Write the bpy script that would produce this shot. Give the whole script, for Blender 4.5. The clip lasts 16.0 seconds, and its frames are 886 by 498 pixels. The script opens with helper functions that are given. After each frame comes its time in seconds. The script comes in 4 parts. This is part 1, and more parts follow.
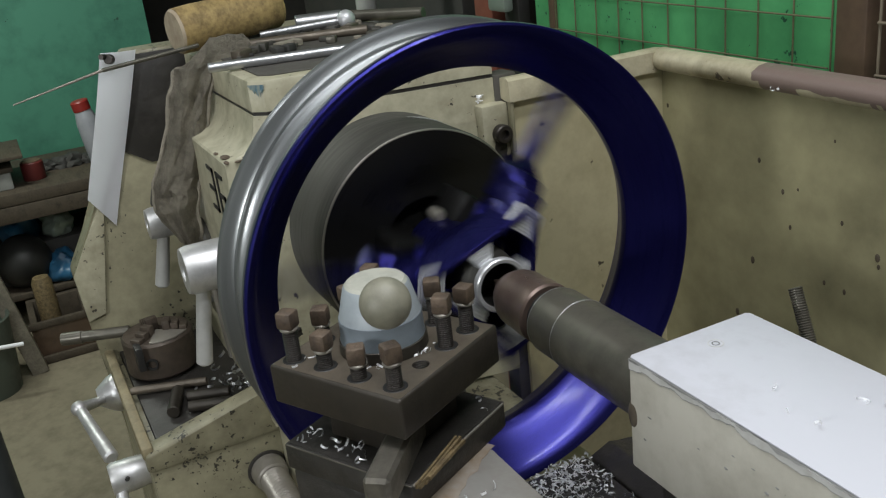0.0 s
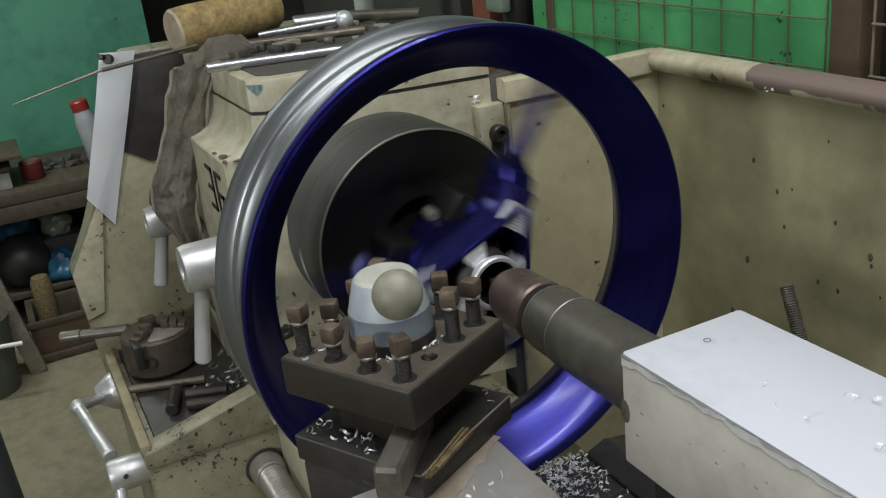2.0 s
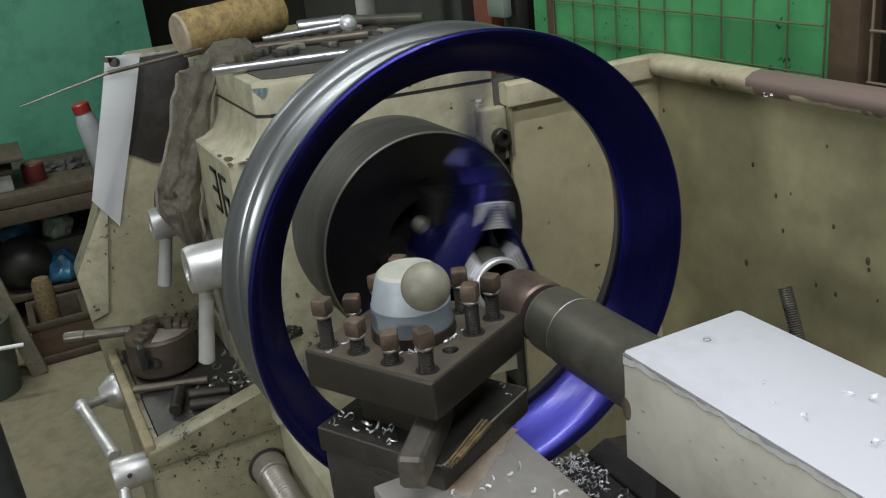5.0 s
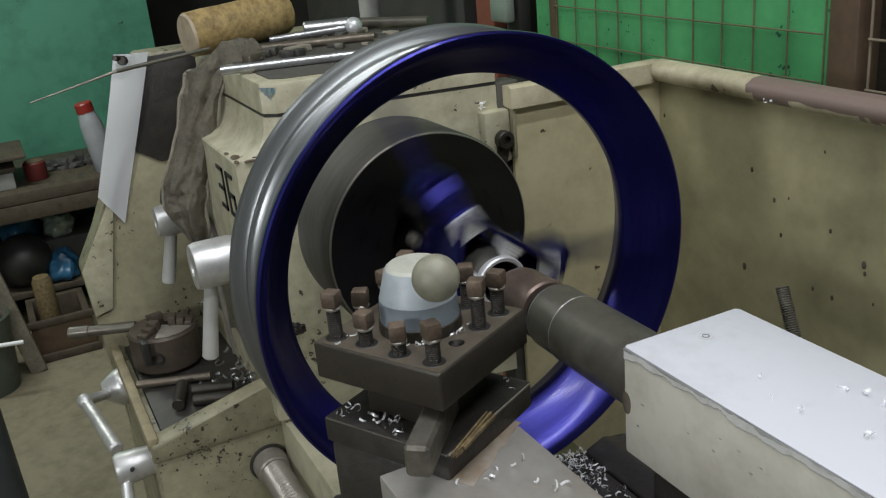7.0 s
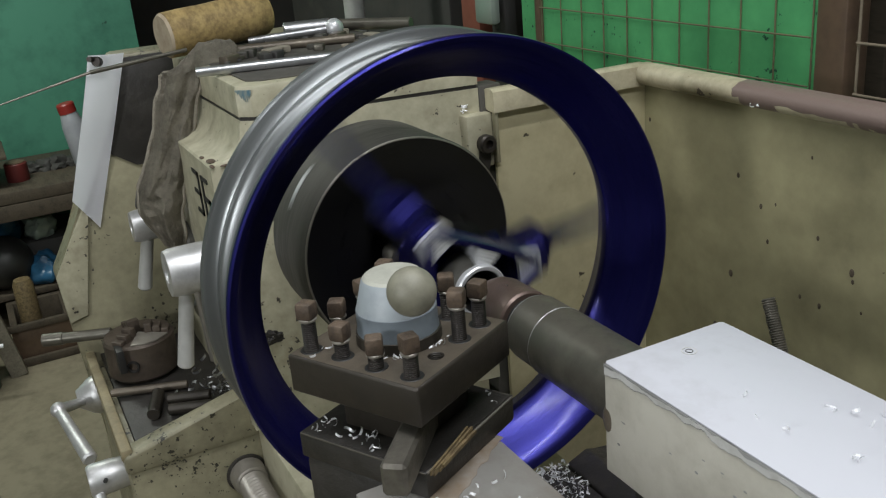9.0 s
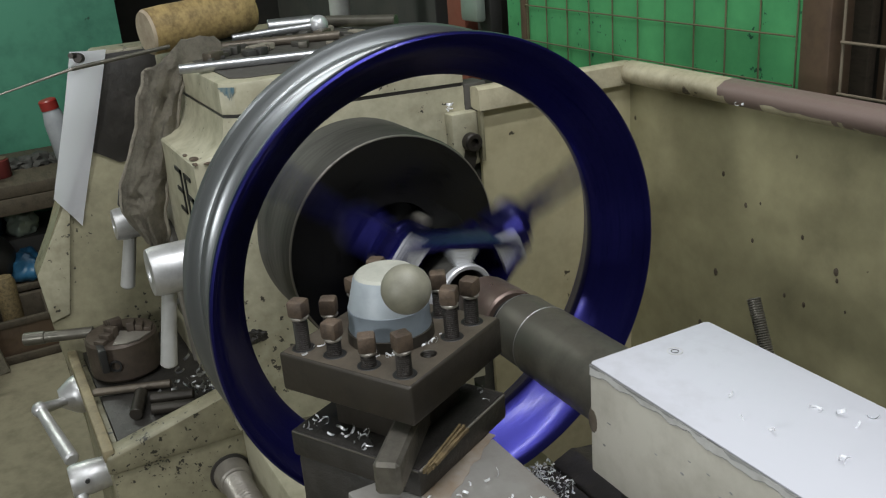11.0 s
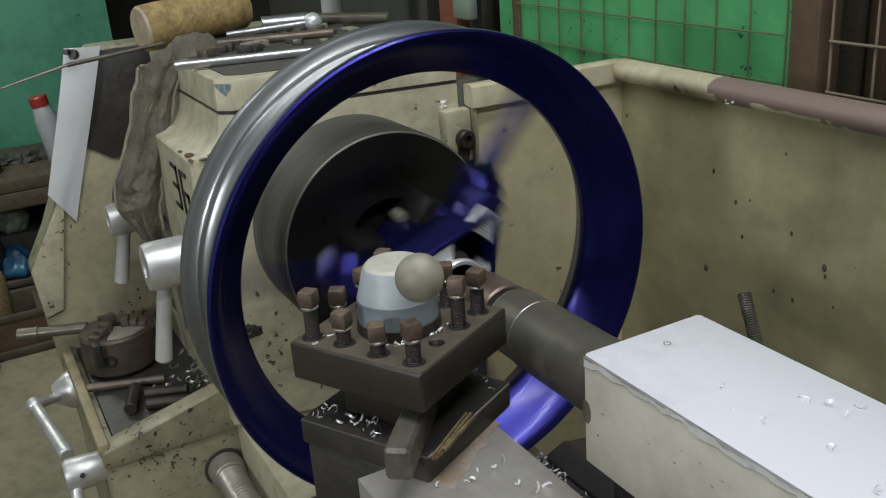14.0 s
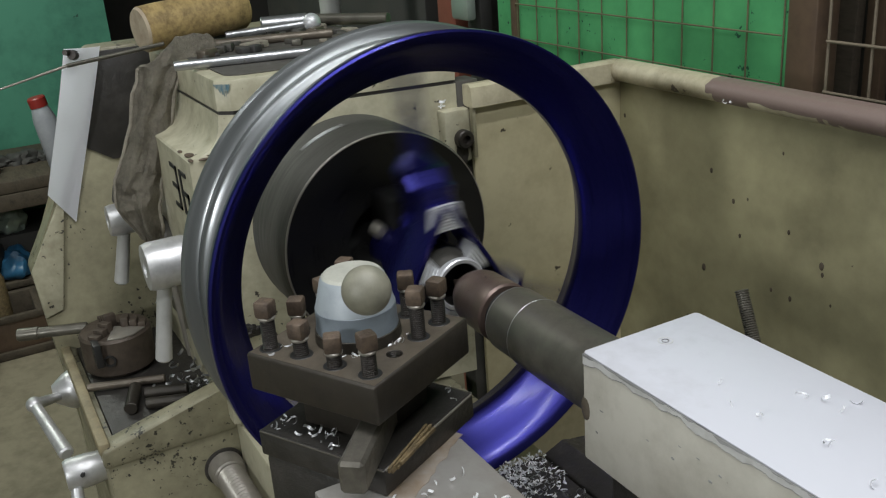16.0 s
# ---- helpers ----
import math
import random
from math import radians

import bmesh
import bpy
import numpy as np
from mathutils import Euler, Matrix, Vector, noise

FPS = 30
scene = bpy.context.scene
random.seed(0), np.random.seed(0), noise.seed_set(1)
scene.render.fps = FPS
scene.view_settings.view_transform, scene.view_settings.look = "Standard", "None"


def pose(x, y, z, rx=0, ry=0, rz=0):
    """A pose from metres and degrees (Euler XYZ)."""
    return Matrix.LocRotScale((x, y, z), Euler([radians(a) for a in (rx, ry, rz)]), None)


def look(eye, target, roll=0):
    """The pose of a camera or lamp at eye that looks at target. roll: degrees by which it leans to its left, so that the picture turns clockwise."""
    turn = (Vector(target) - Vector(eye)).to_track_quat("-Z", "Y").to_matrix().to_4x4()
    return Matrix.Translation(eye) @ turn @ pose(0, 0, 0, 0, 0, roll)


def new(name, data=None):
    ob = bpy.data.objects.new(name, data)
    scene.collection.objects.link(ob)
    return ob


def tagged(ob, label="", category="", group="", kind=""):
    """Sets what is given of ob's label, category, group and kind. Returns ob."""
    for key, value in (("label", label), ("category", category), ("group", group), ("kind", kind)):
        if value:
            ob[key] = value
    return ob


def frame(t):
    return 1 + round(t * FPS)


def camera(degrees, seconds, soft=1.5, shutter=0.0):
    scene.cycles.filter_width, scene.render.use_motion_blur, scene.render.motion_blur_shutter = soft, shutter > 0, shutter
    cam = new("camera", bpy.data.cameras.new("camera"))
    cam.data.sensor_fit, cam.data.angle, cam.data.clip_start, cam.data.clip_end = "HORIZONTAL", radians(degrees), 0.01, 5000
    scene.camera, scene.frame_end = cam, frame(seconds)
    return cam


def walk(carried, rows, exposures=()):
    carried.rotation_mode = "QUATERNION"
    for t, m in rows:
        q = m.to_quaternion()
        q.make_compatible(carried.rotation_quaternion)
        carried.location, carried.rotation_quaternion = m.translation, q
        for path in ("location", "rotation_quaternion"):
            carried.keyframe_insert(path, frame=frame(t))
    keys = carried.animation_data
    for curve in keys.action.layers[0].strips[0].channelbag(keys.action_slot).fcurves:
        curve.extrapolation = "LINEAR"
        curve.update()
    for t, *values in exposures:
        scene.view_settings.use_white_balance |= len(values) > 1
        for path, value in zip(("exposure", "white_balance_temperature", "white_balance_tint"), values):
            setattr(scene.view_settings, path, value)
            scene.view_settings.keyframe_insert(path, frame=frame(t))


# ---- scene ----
cam = camera(50.8, 16.0, soft=1.2, shutter=0.36)
ZS = 1.10  # height of the lathe's spindle over the floor; the rows below are taken from the spindle
PATH = [
    (0, 0.7136, -0.3719, 0.3492, 68.571, 6.064, 63.095),
    (0.5, 0.7128, -0.3737, 0.3509, 68.550, 6.019, 63.132),
    (1, 0.7154, -0.3730, 0.3491, 68.583, 5.955, 63.117),
    (1.5, 0.7200, -0.3714, 0.3505, 68.570, 5.979, 63.101),
    (2, 0.7218, -0.3734, 0.3504, 68.584, 5.984, 63.038),
    (2.5, 0.7237, -0.3764, 0.3517, 68.626, 5.995, 63.042),
    (3, 0.7244, -0.3778, 0.3537, 68.702, 5.975, 63.026),
    (3.5, 0.7255, -0.3793, 0.3522, 68.770, 5.924, 63.012),
    (4, 0.7285, -0.3781, 0.3520, 68.797, 5.914, 62.999),
    (6.5, 0.7362, -0.3948, 0.3532, 69.122, 5.168, 63.209),
    (7, 0.7439, -0.3960, 0.3523, 69.200, 4.998, 63.202),
    (7.5, 0.7513, -0.3873, 0.3522, 69.148, 4.967, 63.074),
    (8, 0.7420, -0.3799, 0.3525, 69.212, 4.917, 62.947),
    (8.5, 0.7324, -0.3783, 0.3500, 69.195, 4.840, 62.798),
    (9, 0.7251, -0.3753, 0.3490, 69.206, 4.694, 62.591),
    (11.5, 0.7208, -0.3726, 0.3487, 68.899, 4.282, 61.608),
    (12, 0.7208, -0.3743, 0.3471, 68.861, 4.199, 61.472),
    (12.5, 0.7220, -0.3757, 0.3464, 68.865, 4.151, 61.351),
    (13, 0.7207, -0.3752, 0.3474, 68.799, 4.111, 61.321),
    (13.5, 0.7245, -0.3781, 0.3495, 68.813, 4.072, 61.258),
    (14, 0.7281, -0.3821, 0.3505, 68.812, 4.064, 61.191),
    (14.5, 0.7281, -0.3822, 0.3497, 68.804, 4.025, 61.141),
    (15, 0.7266, -0.3781, 0.3508, 68.807, 4.056, 61.097),
    (15.5, 0.7272, -0.3834, 0.3492, 68.817, 4.039, 61.001),
    (16, 0.7319, -0.3853, 0.3507, 68.848, 4.099, 61.063),
]
walk(cam, [(t, pose(x, y, z + ZS, rx, ry, rz)) for t, x, y, z, rx, ry, rz in PATH])

# ---- world and light ----
world = bpy.data.worlds.new("workshop_air")
scene.world = world
world.use_nodes = True
world.node_tree.nodes["Background"].inputs[0].default_value = (0.75, 0.85, 1.0, 1)
world.node_tree.nodes["Background"].inputs[1].default_value = 0.05


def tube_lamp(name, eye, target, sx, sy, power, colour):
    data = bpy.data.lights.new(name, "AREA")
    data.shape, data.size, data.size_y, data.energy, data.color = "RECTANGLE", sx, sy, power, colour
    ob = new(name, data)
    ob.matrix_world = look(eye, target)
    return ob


tube_lamp("ceiling_tube_lamp", (0.97, -0.17, ZS + 1.45), (0.92, -0.17, ZS), 1.2, 0.06, 14.0, (0.94, 0.96, 1.0))
tube_lamp("headstock_tube_lamp", (0.22, -0.10, ZS + 1.5), (0.17, -0.10, ZS), 1.2, 0.06, 12.5, (0.94, 0.96, 1.0))
tube_lamp("operator_side_lamp", (0.74, -1.66, ZS + 0.52), (0.0, 0.0, ZS), 0.22, 0.12, 10.0, (0.95, 0.98, 1.0))
tube_lamp("side_fill_lamp", (-0.55, -1.0, ZS + 1.45), (-0.7, -0.5, ZS - 0.2), 1.2, 0.08, 4.0, (0.94, 0.965, 1.0))
tube_lamp("far_fill_lamp", (-2.2, -0.8, ZS + 1.3), (-3.0, -0.5, ZS - 0.4), 1.2, 0.12, 27, (0.95, 1.0, 0.93))
scene.view_settings.exposure = 0.15


# ---- materials ----
def material(name, base, second=None, rough=0.5, metal=0.0, grain=30.0, blotch=5.0, mix=0.5, spots=None, spot_scale=60.0,
             spot_cut=0.68, bump=0.15, coat=0.0, stretch=(1, 1, 1), peel=None, peel_scale=9.0, peel_cut=0.66):
    m = bpy.data.materials.new(name)
    m.use_nodes = True
    nt = m.node_tree
    n, l = nt.nodes, nt.links
    bsdf = n["Principled BSDF"]
    tc = n.new("ShaderNodeTexCoord")
    mp = n.new("ShaderNodeMapping")
    mp.inputs["Scale"].default_value = stretch
    l.new(tc.outputs["Object"], mp.inputs[0])

    def noise_node(scale, detail):
        t = n.new("ShaderNodeTexNoise")
        t.inputs["Scale"].default_value, t.inputs["Detail"].default_value = scale, detail
        t.inputs["Roughness"].default_value = 0.62
        l.new(mp.outputs[0], t.inputs["Vector"])
        return t

    def ramp(src, lo, hi):
        r = n.new("ShaderNodeMapRange")
        r.inputs["From Min"].default_value, r.inputs["From Max"].default_value = lo, hi
        l.new(src, r.inputs["Value"])
        return r.outputs[0]

    def mixc(fac, a, b):
        x = n.new("ShaderNodeMix")
        x.data_type = "RGBA"
        l.new(fac, x.inputs[0])
        for s, v in ((6, a), (7, b)):
            if isinstance(v, tuple):
                x.inputs[s].default_value = (*v, 1)
            else:
                l.new(v, x.inputs[s])
        return x.outputs[2]

    second = second or tuple(c * 0.6 for c in base)
    big, fine = noise_node(blotch, 6), noise_node(grain, 8)
    add = n.new("ShaderNodeMath")
    add.operation = "MULTIPLY_ADD"
    l.new(fine.outputs[0], add.inputs[0])
    add.inputs[1].default_value = 0.5
    l.new(big.outputs[0], add.inputs[2])
    colour = mixc(ramp(add.outputs[0], 0.95 - mix * 0.5, 1.05), base, second)
    height = fine.outputs[0]
    if spots:
        s = noise_node(spot_scale, 3)
        gate = n.new("ShaderNodeMath")
        gate.operation = "MULTIPLY_ADD"
        l.new(big.outputs[0], gate.inputs[0])
        gate.inputs[1].default_value = 0.7
        l.new(s.outputs[0], gate.inputs[2])
        colour = mixc(ramp(gate.outputs[0], spot_cut + 0.375, spot_cut + 0.400), colour, spots)
    if peel:
        s = noise_node(peel_scale, 5)
        colour = mixc(ramp(s.outputs[0], peel_cut, peel_cut + 0.012), colour, peel)
    l.new(colour, bsdf.inputs["Base Color"])
    l.new(ramp_scaled(n, l, fine.outputs[0], rough), bsdf.inputs["Roughness"])
    bsdf.inputs["Metallic"].default_value = metal
    bsdf.inputs["Coat Weight"].default_value = coat
    bsdf.inputs["Coat Roughness"].default_value = 0.12
    bp = n.new("ShaderNodeBump")
    bp.inputs["Strength"].default_value, bp.inputs["Distance"].default_value = bump, 0.002
    l.new(height, bp.inputs["Height"])
    l.new(bp.outputs[0], bsdf.inputs["Normal"])
    return m


def ramp_scaled(n, l, src, rough):
    r = n.new("ShaderNodeMapRange")
    r.inputs["From Min"].default_value, r.inputs["From Max"].default_value = 0.25, 0.75
    r.inputs["To Min"].default_value, r.inputs["To Max"].default_value = max(0.03, rough - 0.12), min(1, rough + 0.12)
    l.new(src, r.inputs["Value"])
    return r.outputs[0]


CREAM = material("cream_machine_paint", (0.47, 0.445, 0.32), (0.23, 0.21, 0.135), 0.45, grain=40, blotch=5, mix=0.6,
                 spots=(0.045, 0.04, 0.03), spot_scale=85, spot_cut=0.655)
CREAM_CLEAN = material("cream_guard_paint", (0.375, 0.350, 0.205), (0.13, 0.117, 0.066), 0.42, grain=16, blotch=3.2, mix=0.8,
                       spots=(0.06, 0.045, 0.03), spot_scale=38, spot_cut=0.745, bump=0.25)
LIP = material("chipped_lip_paint", (0.58, 0.53, 0.37), (0.25, 0.21, 0.13), 0.42, grain=60, blotch=11, mix=0.62, spots=(0.07, 0.055, 0.04), spot_scale=70, spot_cut=0.70, bump=0.4)


def flaked(m, edge_x, low_z):
    """Brown undercoat past a ragged edge along x, with islands of the old paint left low down on the lip."""
    nt = m.node_tree
    n, l = nt.nodes, nt.links
    bsdf = n["Principled BSDF"]
    old = bsdf.inputs["Base Color"].links[0].from_socket
    tc = n.new("ShaderNodeTexCoord")
    sep = n.new("ShaderNodeSeparateXYZ")
    l.new(tc.outputs["Object"], sep.inputs[0])
    rag_noise = n.new("ShaderNodeTexNoise")
    rag_noise.inputs["Scale"].default_value, rag_noise.inputs["Detail"].default_value = 14.0, 6.0
    l.new(tc.outputs["Object"], rag_noise.inputs["Vector"])

    def math_node(op, a, b):
        x = n.new("ShaderNodeMath")
        x.operation = op
        for k, v in ((0, a), (1, b)):
            if isinstance(v, (int, float)):
                x.inputs[k].default_value = v
            else:
                l.new(v, x.inputs[k])
        return x.outputs[0]
    jag = math_node("MULTIPLY", math_node("SUBTRACT", rag_noise.outputs[0], 0.5), 0.07)
    past = math_node("GREATER_THAN", math_node("ADD", sep.outputs[0], jag), edge_x)
    along = n.new("ShaderNodeCombineXYZ")
    l.new(sep.outputs[0], along.inputs[0])
    isle = n.new("ShaderNodeTexNoise")
    isle.inputs["Scale"].default_value, isle.inputs["Detail"].default_value = 9.0, 3.0
    l.new(along.outputs[0], isle.inputs["Vector"])
    low = math_node("LESS_THAN", math_node("ADD", sep.outputs[2], math_node("MULTIPLY", jag, 0.35)), low_z)
    kept = math_node("MULTIPLY", low, math_node("GREATER_THAN", isle.outputs[0], 0.5))
    both = math_node("MULTIPLY", past, math_node("SUBTRACT", 1.0, kept))
    mixn = n.new("ShaderNodeMix")
    mixn.data_type = "RGBA"
    l.new(both, mixn.inputs[0])
    l.new(old, mixn.inputs[6])
    mixn.inputs[7].default_value = (0.19, 0.14, 0.12, 1)
    l.new(mixn.outputs[2], bsdf.inputs["Base Color"])
    return m


flaked(LIP, -0.405, 0.6965)
WHITE = material("white_tailstock_paint", (0.545, 0.55, 0.59), (0.45, 0.45, 0.475), 0.42, grain=70, blotch=5, mix=0.4, bump=0.08)
TAIL_SIDE = material("grey_cream_paint", (0.52, 0.50, 0.435), (0.36, 0.34, 0.285), 0.45, grain=60, blotch=9, mix=0.55, spots=(0.10, 0.09, 0.07), spot_scale=120, spot_cut=0.72)
CHIPPED = material("bare_chipped_edge", (0.30, 0.30, 0.29), (0.12, 0.12, 0.12), 0.6, grain=90, mix=0.5, bump=0.5)
BLUE = material("blue_metallic_lacquer", (0.025, 0.024, 0.175), (0.017, 0.0165, 0.130), 0.31, metal=0.86, grain=200, coat=0.20, bump=0.0)
RIM_RAW = material("raw_machined_rim", (0.29, 0.305, 0.305), (0.10, 0.107, 0.11), 0.34, metal=0.78, grain=260, blotch=60, mix=0.75, bump=0.10, stretch=(1, 0.05, 0.05))
ALU = material("bright_machined_alloy", (0.68, 0.69, 0.70), (0.5, 0.51, 0.52), 0.38, metal=0.5, grain=120, bump=0.05)
SILVER = material("satin_silver_lever", (0.66, 0.66, 0.66), (0.42, 0.42, 0.41), 0.42, metal=0.7, grain=60, blotch=25, bump=0.08)
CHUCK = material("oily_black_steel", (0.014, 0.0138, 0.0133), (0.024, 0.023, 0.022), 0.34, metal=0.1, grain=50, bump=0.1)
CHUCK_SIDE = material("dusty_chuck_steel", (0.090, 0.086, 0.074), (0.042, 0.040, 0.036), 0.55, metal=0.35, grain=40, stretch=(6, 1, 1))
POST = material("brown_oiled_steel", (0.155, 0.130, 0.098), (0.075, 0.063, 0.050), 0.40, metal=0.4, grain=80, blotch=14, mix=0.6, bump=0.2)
RUSTY = material("rusty_brown_steel", (0.105, 0.082, 0.062), (0.048, 0.038, 0.030), 0.5, metal=0.3, grain=90, blotch=30, mix=0.7, bump=0.3)
BLACK = material("black_oil_and_shade", (0.026, 0.024, 0.021), (0.05, 0.045, 0.04), 0.45, grain=90, blotch=20, bump=0.6)
BOLT = material("rusty_bolt_head", (0.150, 0.108, 0.075), (0.05, 0.038, 0.031), 0.6, metal=0.35, grain=220, blotch=90, mix=0.75, bump=0.4)
THREAD = material("dark_thread_steel", (0.045, 0.04, 0.036), (0.08, 0.07, 0.06), 0.4, metal=0.6, grain=150)
NUT = material("shaded_blue_nut_paint", (0.17, 0.20, 0.225), (0.115, 0.135, 0.15), 0.42, grain=60, blotch=25, mix=0.5)
NUT_CONE = material("lit_blue_nut_paint", (0.30, 0.335, 0.355), (0.22, 0.25, 0.27), 0.42, grain=60, blotch=25, mix=0.4)
POST_DARK = material("dark_and_shaded_steel", (0.050, 0.043, 0.034), (0.026, 0.023, 0.019), 0.42, metal=0.4, grain=80, blotch=14, mix=0.6, bump=0.25)
WINDOW_WIRE = material("pale_brown_wire", (0.20, 0.165, 0.115), (0.11, 0.085, 0.06), 0.6, grain=200)
RUST = material("thin_rust", (0.22, 0.155, 0.095), (0.36, 0.33, 0.29), 0.5, metal=0.25, grain=90, blotch=40, mix=0.8)
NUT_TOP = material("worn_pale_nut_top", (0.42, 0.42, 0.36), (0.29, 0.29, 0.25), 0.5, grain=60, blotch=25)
BALL = material("dirty_ivory_knob", (0.26, 0.25, 0.19), (0.13, 0.125, 0.095), 0.5, grain=70, blotch=40, mix=0.7)
QUILL = material("dull_quill_steel", (0.135, 0.126, 0.102), (0.070, 0.066, 0.054), 0.40, metal=0.5, grain=60, blotch=14, bump=0.06)
CENTRE = material("brown_live_centre", (0.17, 0.124, 0.102), (0.095, 0.070, 0.059), 0.34, metal=0.5, grain=60, blotch=14, bump=0.06)
STEEL = material("ground_steel", (0.36, 0.345, 0.32), (0.23, 0.195, 0.16), 0.42, metal=0.35, grain=40, blotch=9, mix=0.65, peel=(0.30, 0.19, 0.10), peel_scale=7, peel_cut=0.60)
TOOLBAR = material("tool_shank_steel", (0.22, 0.205, 0.17), (0.06, 0.054, 0.045), 0.42, metal=0.5, grain=90, blotch=35, mix=0.9, bump=0.3)
CHROME = material("bright_bar_steel", (0.50, 0.51, 0.52), (0.28, 0.28, 0.28), 0.34, metal=0.85, grain=60, blotch=25, mix=0.6, bump=0.05)
SWARF = material("aluminium_swarf", (0.90, 0.91, 0.93), (0.75, 0.75, 0.75), 0.30, metal=0.2, grain=200)
WOOD = material("worn_raw_wood", (0.42, 0.30, 0.12), (0.11, 0.07, 0.03), 0.7, grain=40, blotch=16, mix=0.75, stretch=(1, 4, 4))
WOOD_END = material("cut_wood_end", (0.42, 0.35, 0.25), (0.28, 0.22, 0.15), 0.8, grain=90, blotch=30)
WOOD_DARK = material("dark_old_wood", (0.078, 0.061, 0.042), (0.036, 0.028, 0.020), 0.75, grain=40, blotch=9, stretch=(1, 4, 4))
CLOTH = material("grimy_brown_rag", (0.29, 0.262, 0.205), (0.13, 0.115, 0.09), 0.9, grain=170, blotch=24, mix=0.7, bump=1.0)
PAPER = material("white_paper", (0.89, 0.90, 0.93), (0.82, 0.83, 0.86), 0.7, grain=20, blotch=6, mix=0.3, bump=0.05)
GREEN = material("green_wall_paint", (0.065, 0.24, 0.16), (0.03, 0.13, 0.09), 0.6, grain=16, blotch=3, mix=0.5, spots=(0.02, 0.07, 0.05), spot_scale=22, spot_cut=0.72)
GREEN_BRIGHT = material("bright_green_sheet", (0.110, 0.45, 0.170), (0.055, 0.27, 0.105), 0.5, grain=24, blotch=5, mix=0.75, spots=(0.012, 0.08, 0.04), spot_scale=75, spot_cut=0.675)
MESH_WIRE = material("rusty_mesh_wire", (0.15, 0.145, 0.075), (0.08, 0.075, 0.045), 0.6, grain=200)
BROWN_POST = material("brown_steel_post", (0.125, 0.082, 0.052), (0.075, 0.048, 0.033), 0.5, grain=60, blotch=8)
FLOOR = material("dusty_concrete", (0.25, 0.218, 0.15), (0.15, 0.128, 0.085), 0.75, grain=20, blotch=2.5, mix=0.5)
PLASTER = material("bounce_plaster", (0.62, 0.63, 0.58), (0.5, 0.51, 0.47), 0.85, grain=15, blotch=2)
DARK = material("dark_clutter_and_unlit_wall", (0.040, 0.039, 0.036), (0.058, 0.052, 0.045), 0.7, grain=20, blotch=6)
TIN = material("dull_red_tin", (0.13, 0.022, 0.02), (0.07, 0.014, 0.013), 0.5)
RED = material("red_plastic", (0.26, 0.025, 0.02), (0.16, 0.015, 0.015), 0.4)
BOTTLE = material("grey_plastic_bottle", (0.32, 0.33, 0.36), (0.22, 0.23, 0.26), 0.35)
BLUEBAG = material("blue_plastic_bag", (0.03, 0.13, 0.25), (0.012, 0.04, 0.08), 0.35, grain=30, bump=0.6)
GREYBOX = material("grey_boxes", (0.35, 0.36, 0.34), (0.22, 0.22, 0.2), 0.7)
INK = material("black_paint_and_hole_shade", (0.018, 0.018, 0.017), (0.028, 0.027, 0.025), 0.5)
TEAL = material("teal_paint_stain", (0.05, 0.14, 0.19), (0.42, 0.40, 0.29), 0.5, grain=240, blotch=110, mix=0.75, stretch=(1, 1, 0.3))
BUCKET = material("dull_green_pail", (0.09, 0.11, 0.09), (0.05, 0.06, 0.05), 0.5)
PRIMER = material("pale_primer", (0.56, 0.555, 0.54), (0.42, 0.41, 0.38), 0.5, grain=120, blotch=30, mix=0.5)
POLE = material("blue_grey_steel", (0.05, 0.056, 0.062), (0.035, 0.04, 0.045), 0.5)
GRIME = material("oil_soaked_paint", (0.13, 0.122, 0.086), (0.055, 0.051, 0.040), 0.5, grain=70, blotch=16, mix=0.7, spots=(0.02, 0.019, 0.016), spot_scale=110, spot_cut=0.62)
GREASE_SHADE = material("dark_grease_and_gap_shade", (0.075, 0.07, 0.06), (0.045, 0.042, 0.036), 0.6, grain=60, blotch=9)
CREAM_DIRTY = material("oily_cream_paint", (0.36, 0.335, 0.22), (0.15, 0.136, 0.088), 0.4, grain=50, blotch=7, mix=0.75, spots=(0.03, 0.028, 0.02), spot_scale=115, spot_cut=0.655)
LEAD = material("grey_screw_steel", (0.30, 0.28, 0.24), (0.19, 0.17, 0.15), 0.4, metal=0.45, grain=60)
PACKING = material("frayed_packing", (0.26, 0.19, 0.09), (0.045, 0.033, 0.02), 0.65, grain=200, blotch=90, mix=0.9, bump=0.5)
HANDLE = material("pale_grip_paint", (0.52, 0.52, 0.50), (0.38, 0.38, 0.36), 0.4, metal=0.2, grain=60)
EDGE = material("worn_tray_edge", (0.32, 0.27, 0.16), (0.16, 0.14, 0.09), 0.6, grain=90, blotch=30, mix=0.7, bump=0.5)
CREAM_LIT = material("lit_yellow_cream_paint", (0.54, 0.49, 0.31), (0.33, 0.28, 0.16), 0.42, grain=30, blotch=4, mix=0.5, spots=(0.06, 0.05, 0.03), spot_scale=45, spot_cut=0.68)
PINK = material("red_brown_pipe", (0.28, 0.09, 0.06), (0.2, 0.06, 0.04), 0.5)
LOCK = material("pale_padlock", (0.35, 0.42, 0.36), (0.25, 0.3, 0.26), 0.4, metal=0.4)

# ---- shape helpers ----
ORIGIN = {}


def finish(bm, smooth=True):
    bmesh.ops.recalc_face_normals(bm, faces=bm.faces)
    me = bpy.data.meshes.new("mesh")
    bm.to_mesh(me)
    bm.free()
    if smooth:
        for p in me.polygons:
            p.use_smooth = True
        me.set_sharp_from_angle(angle=radians(32))
    return me


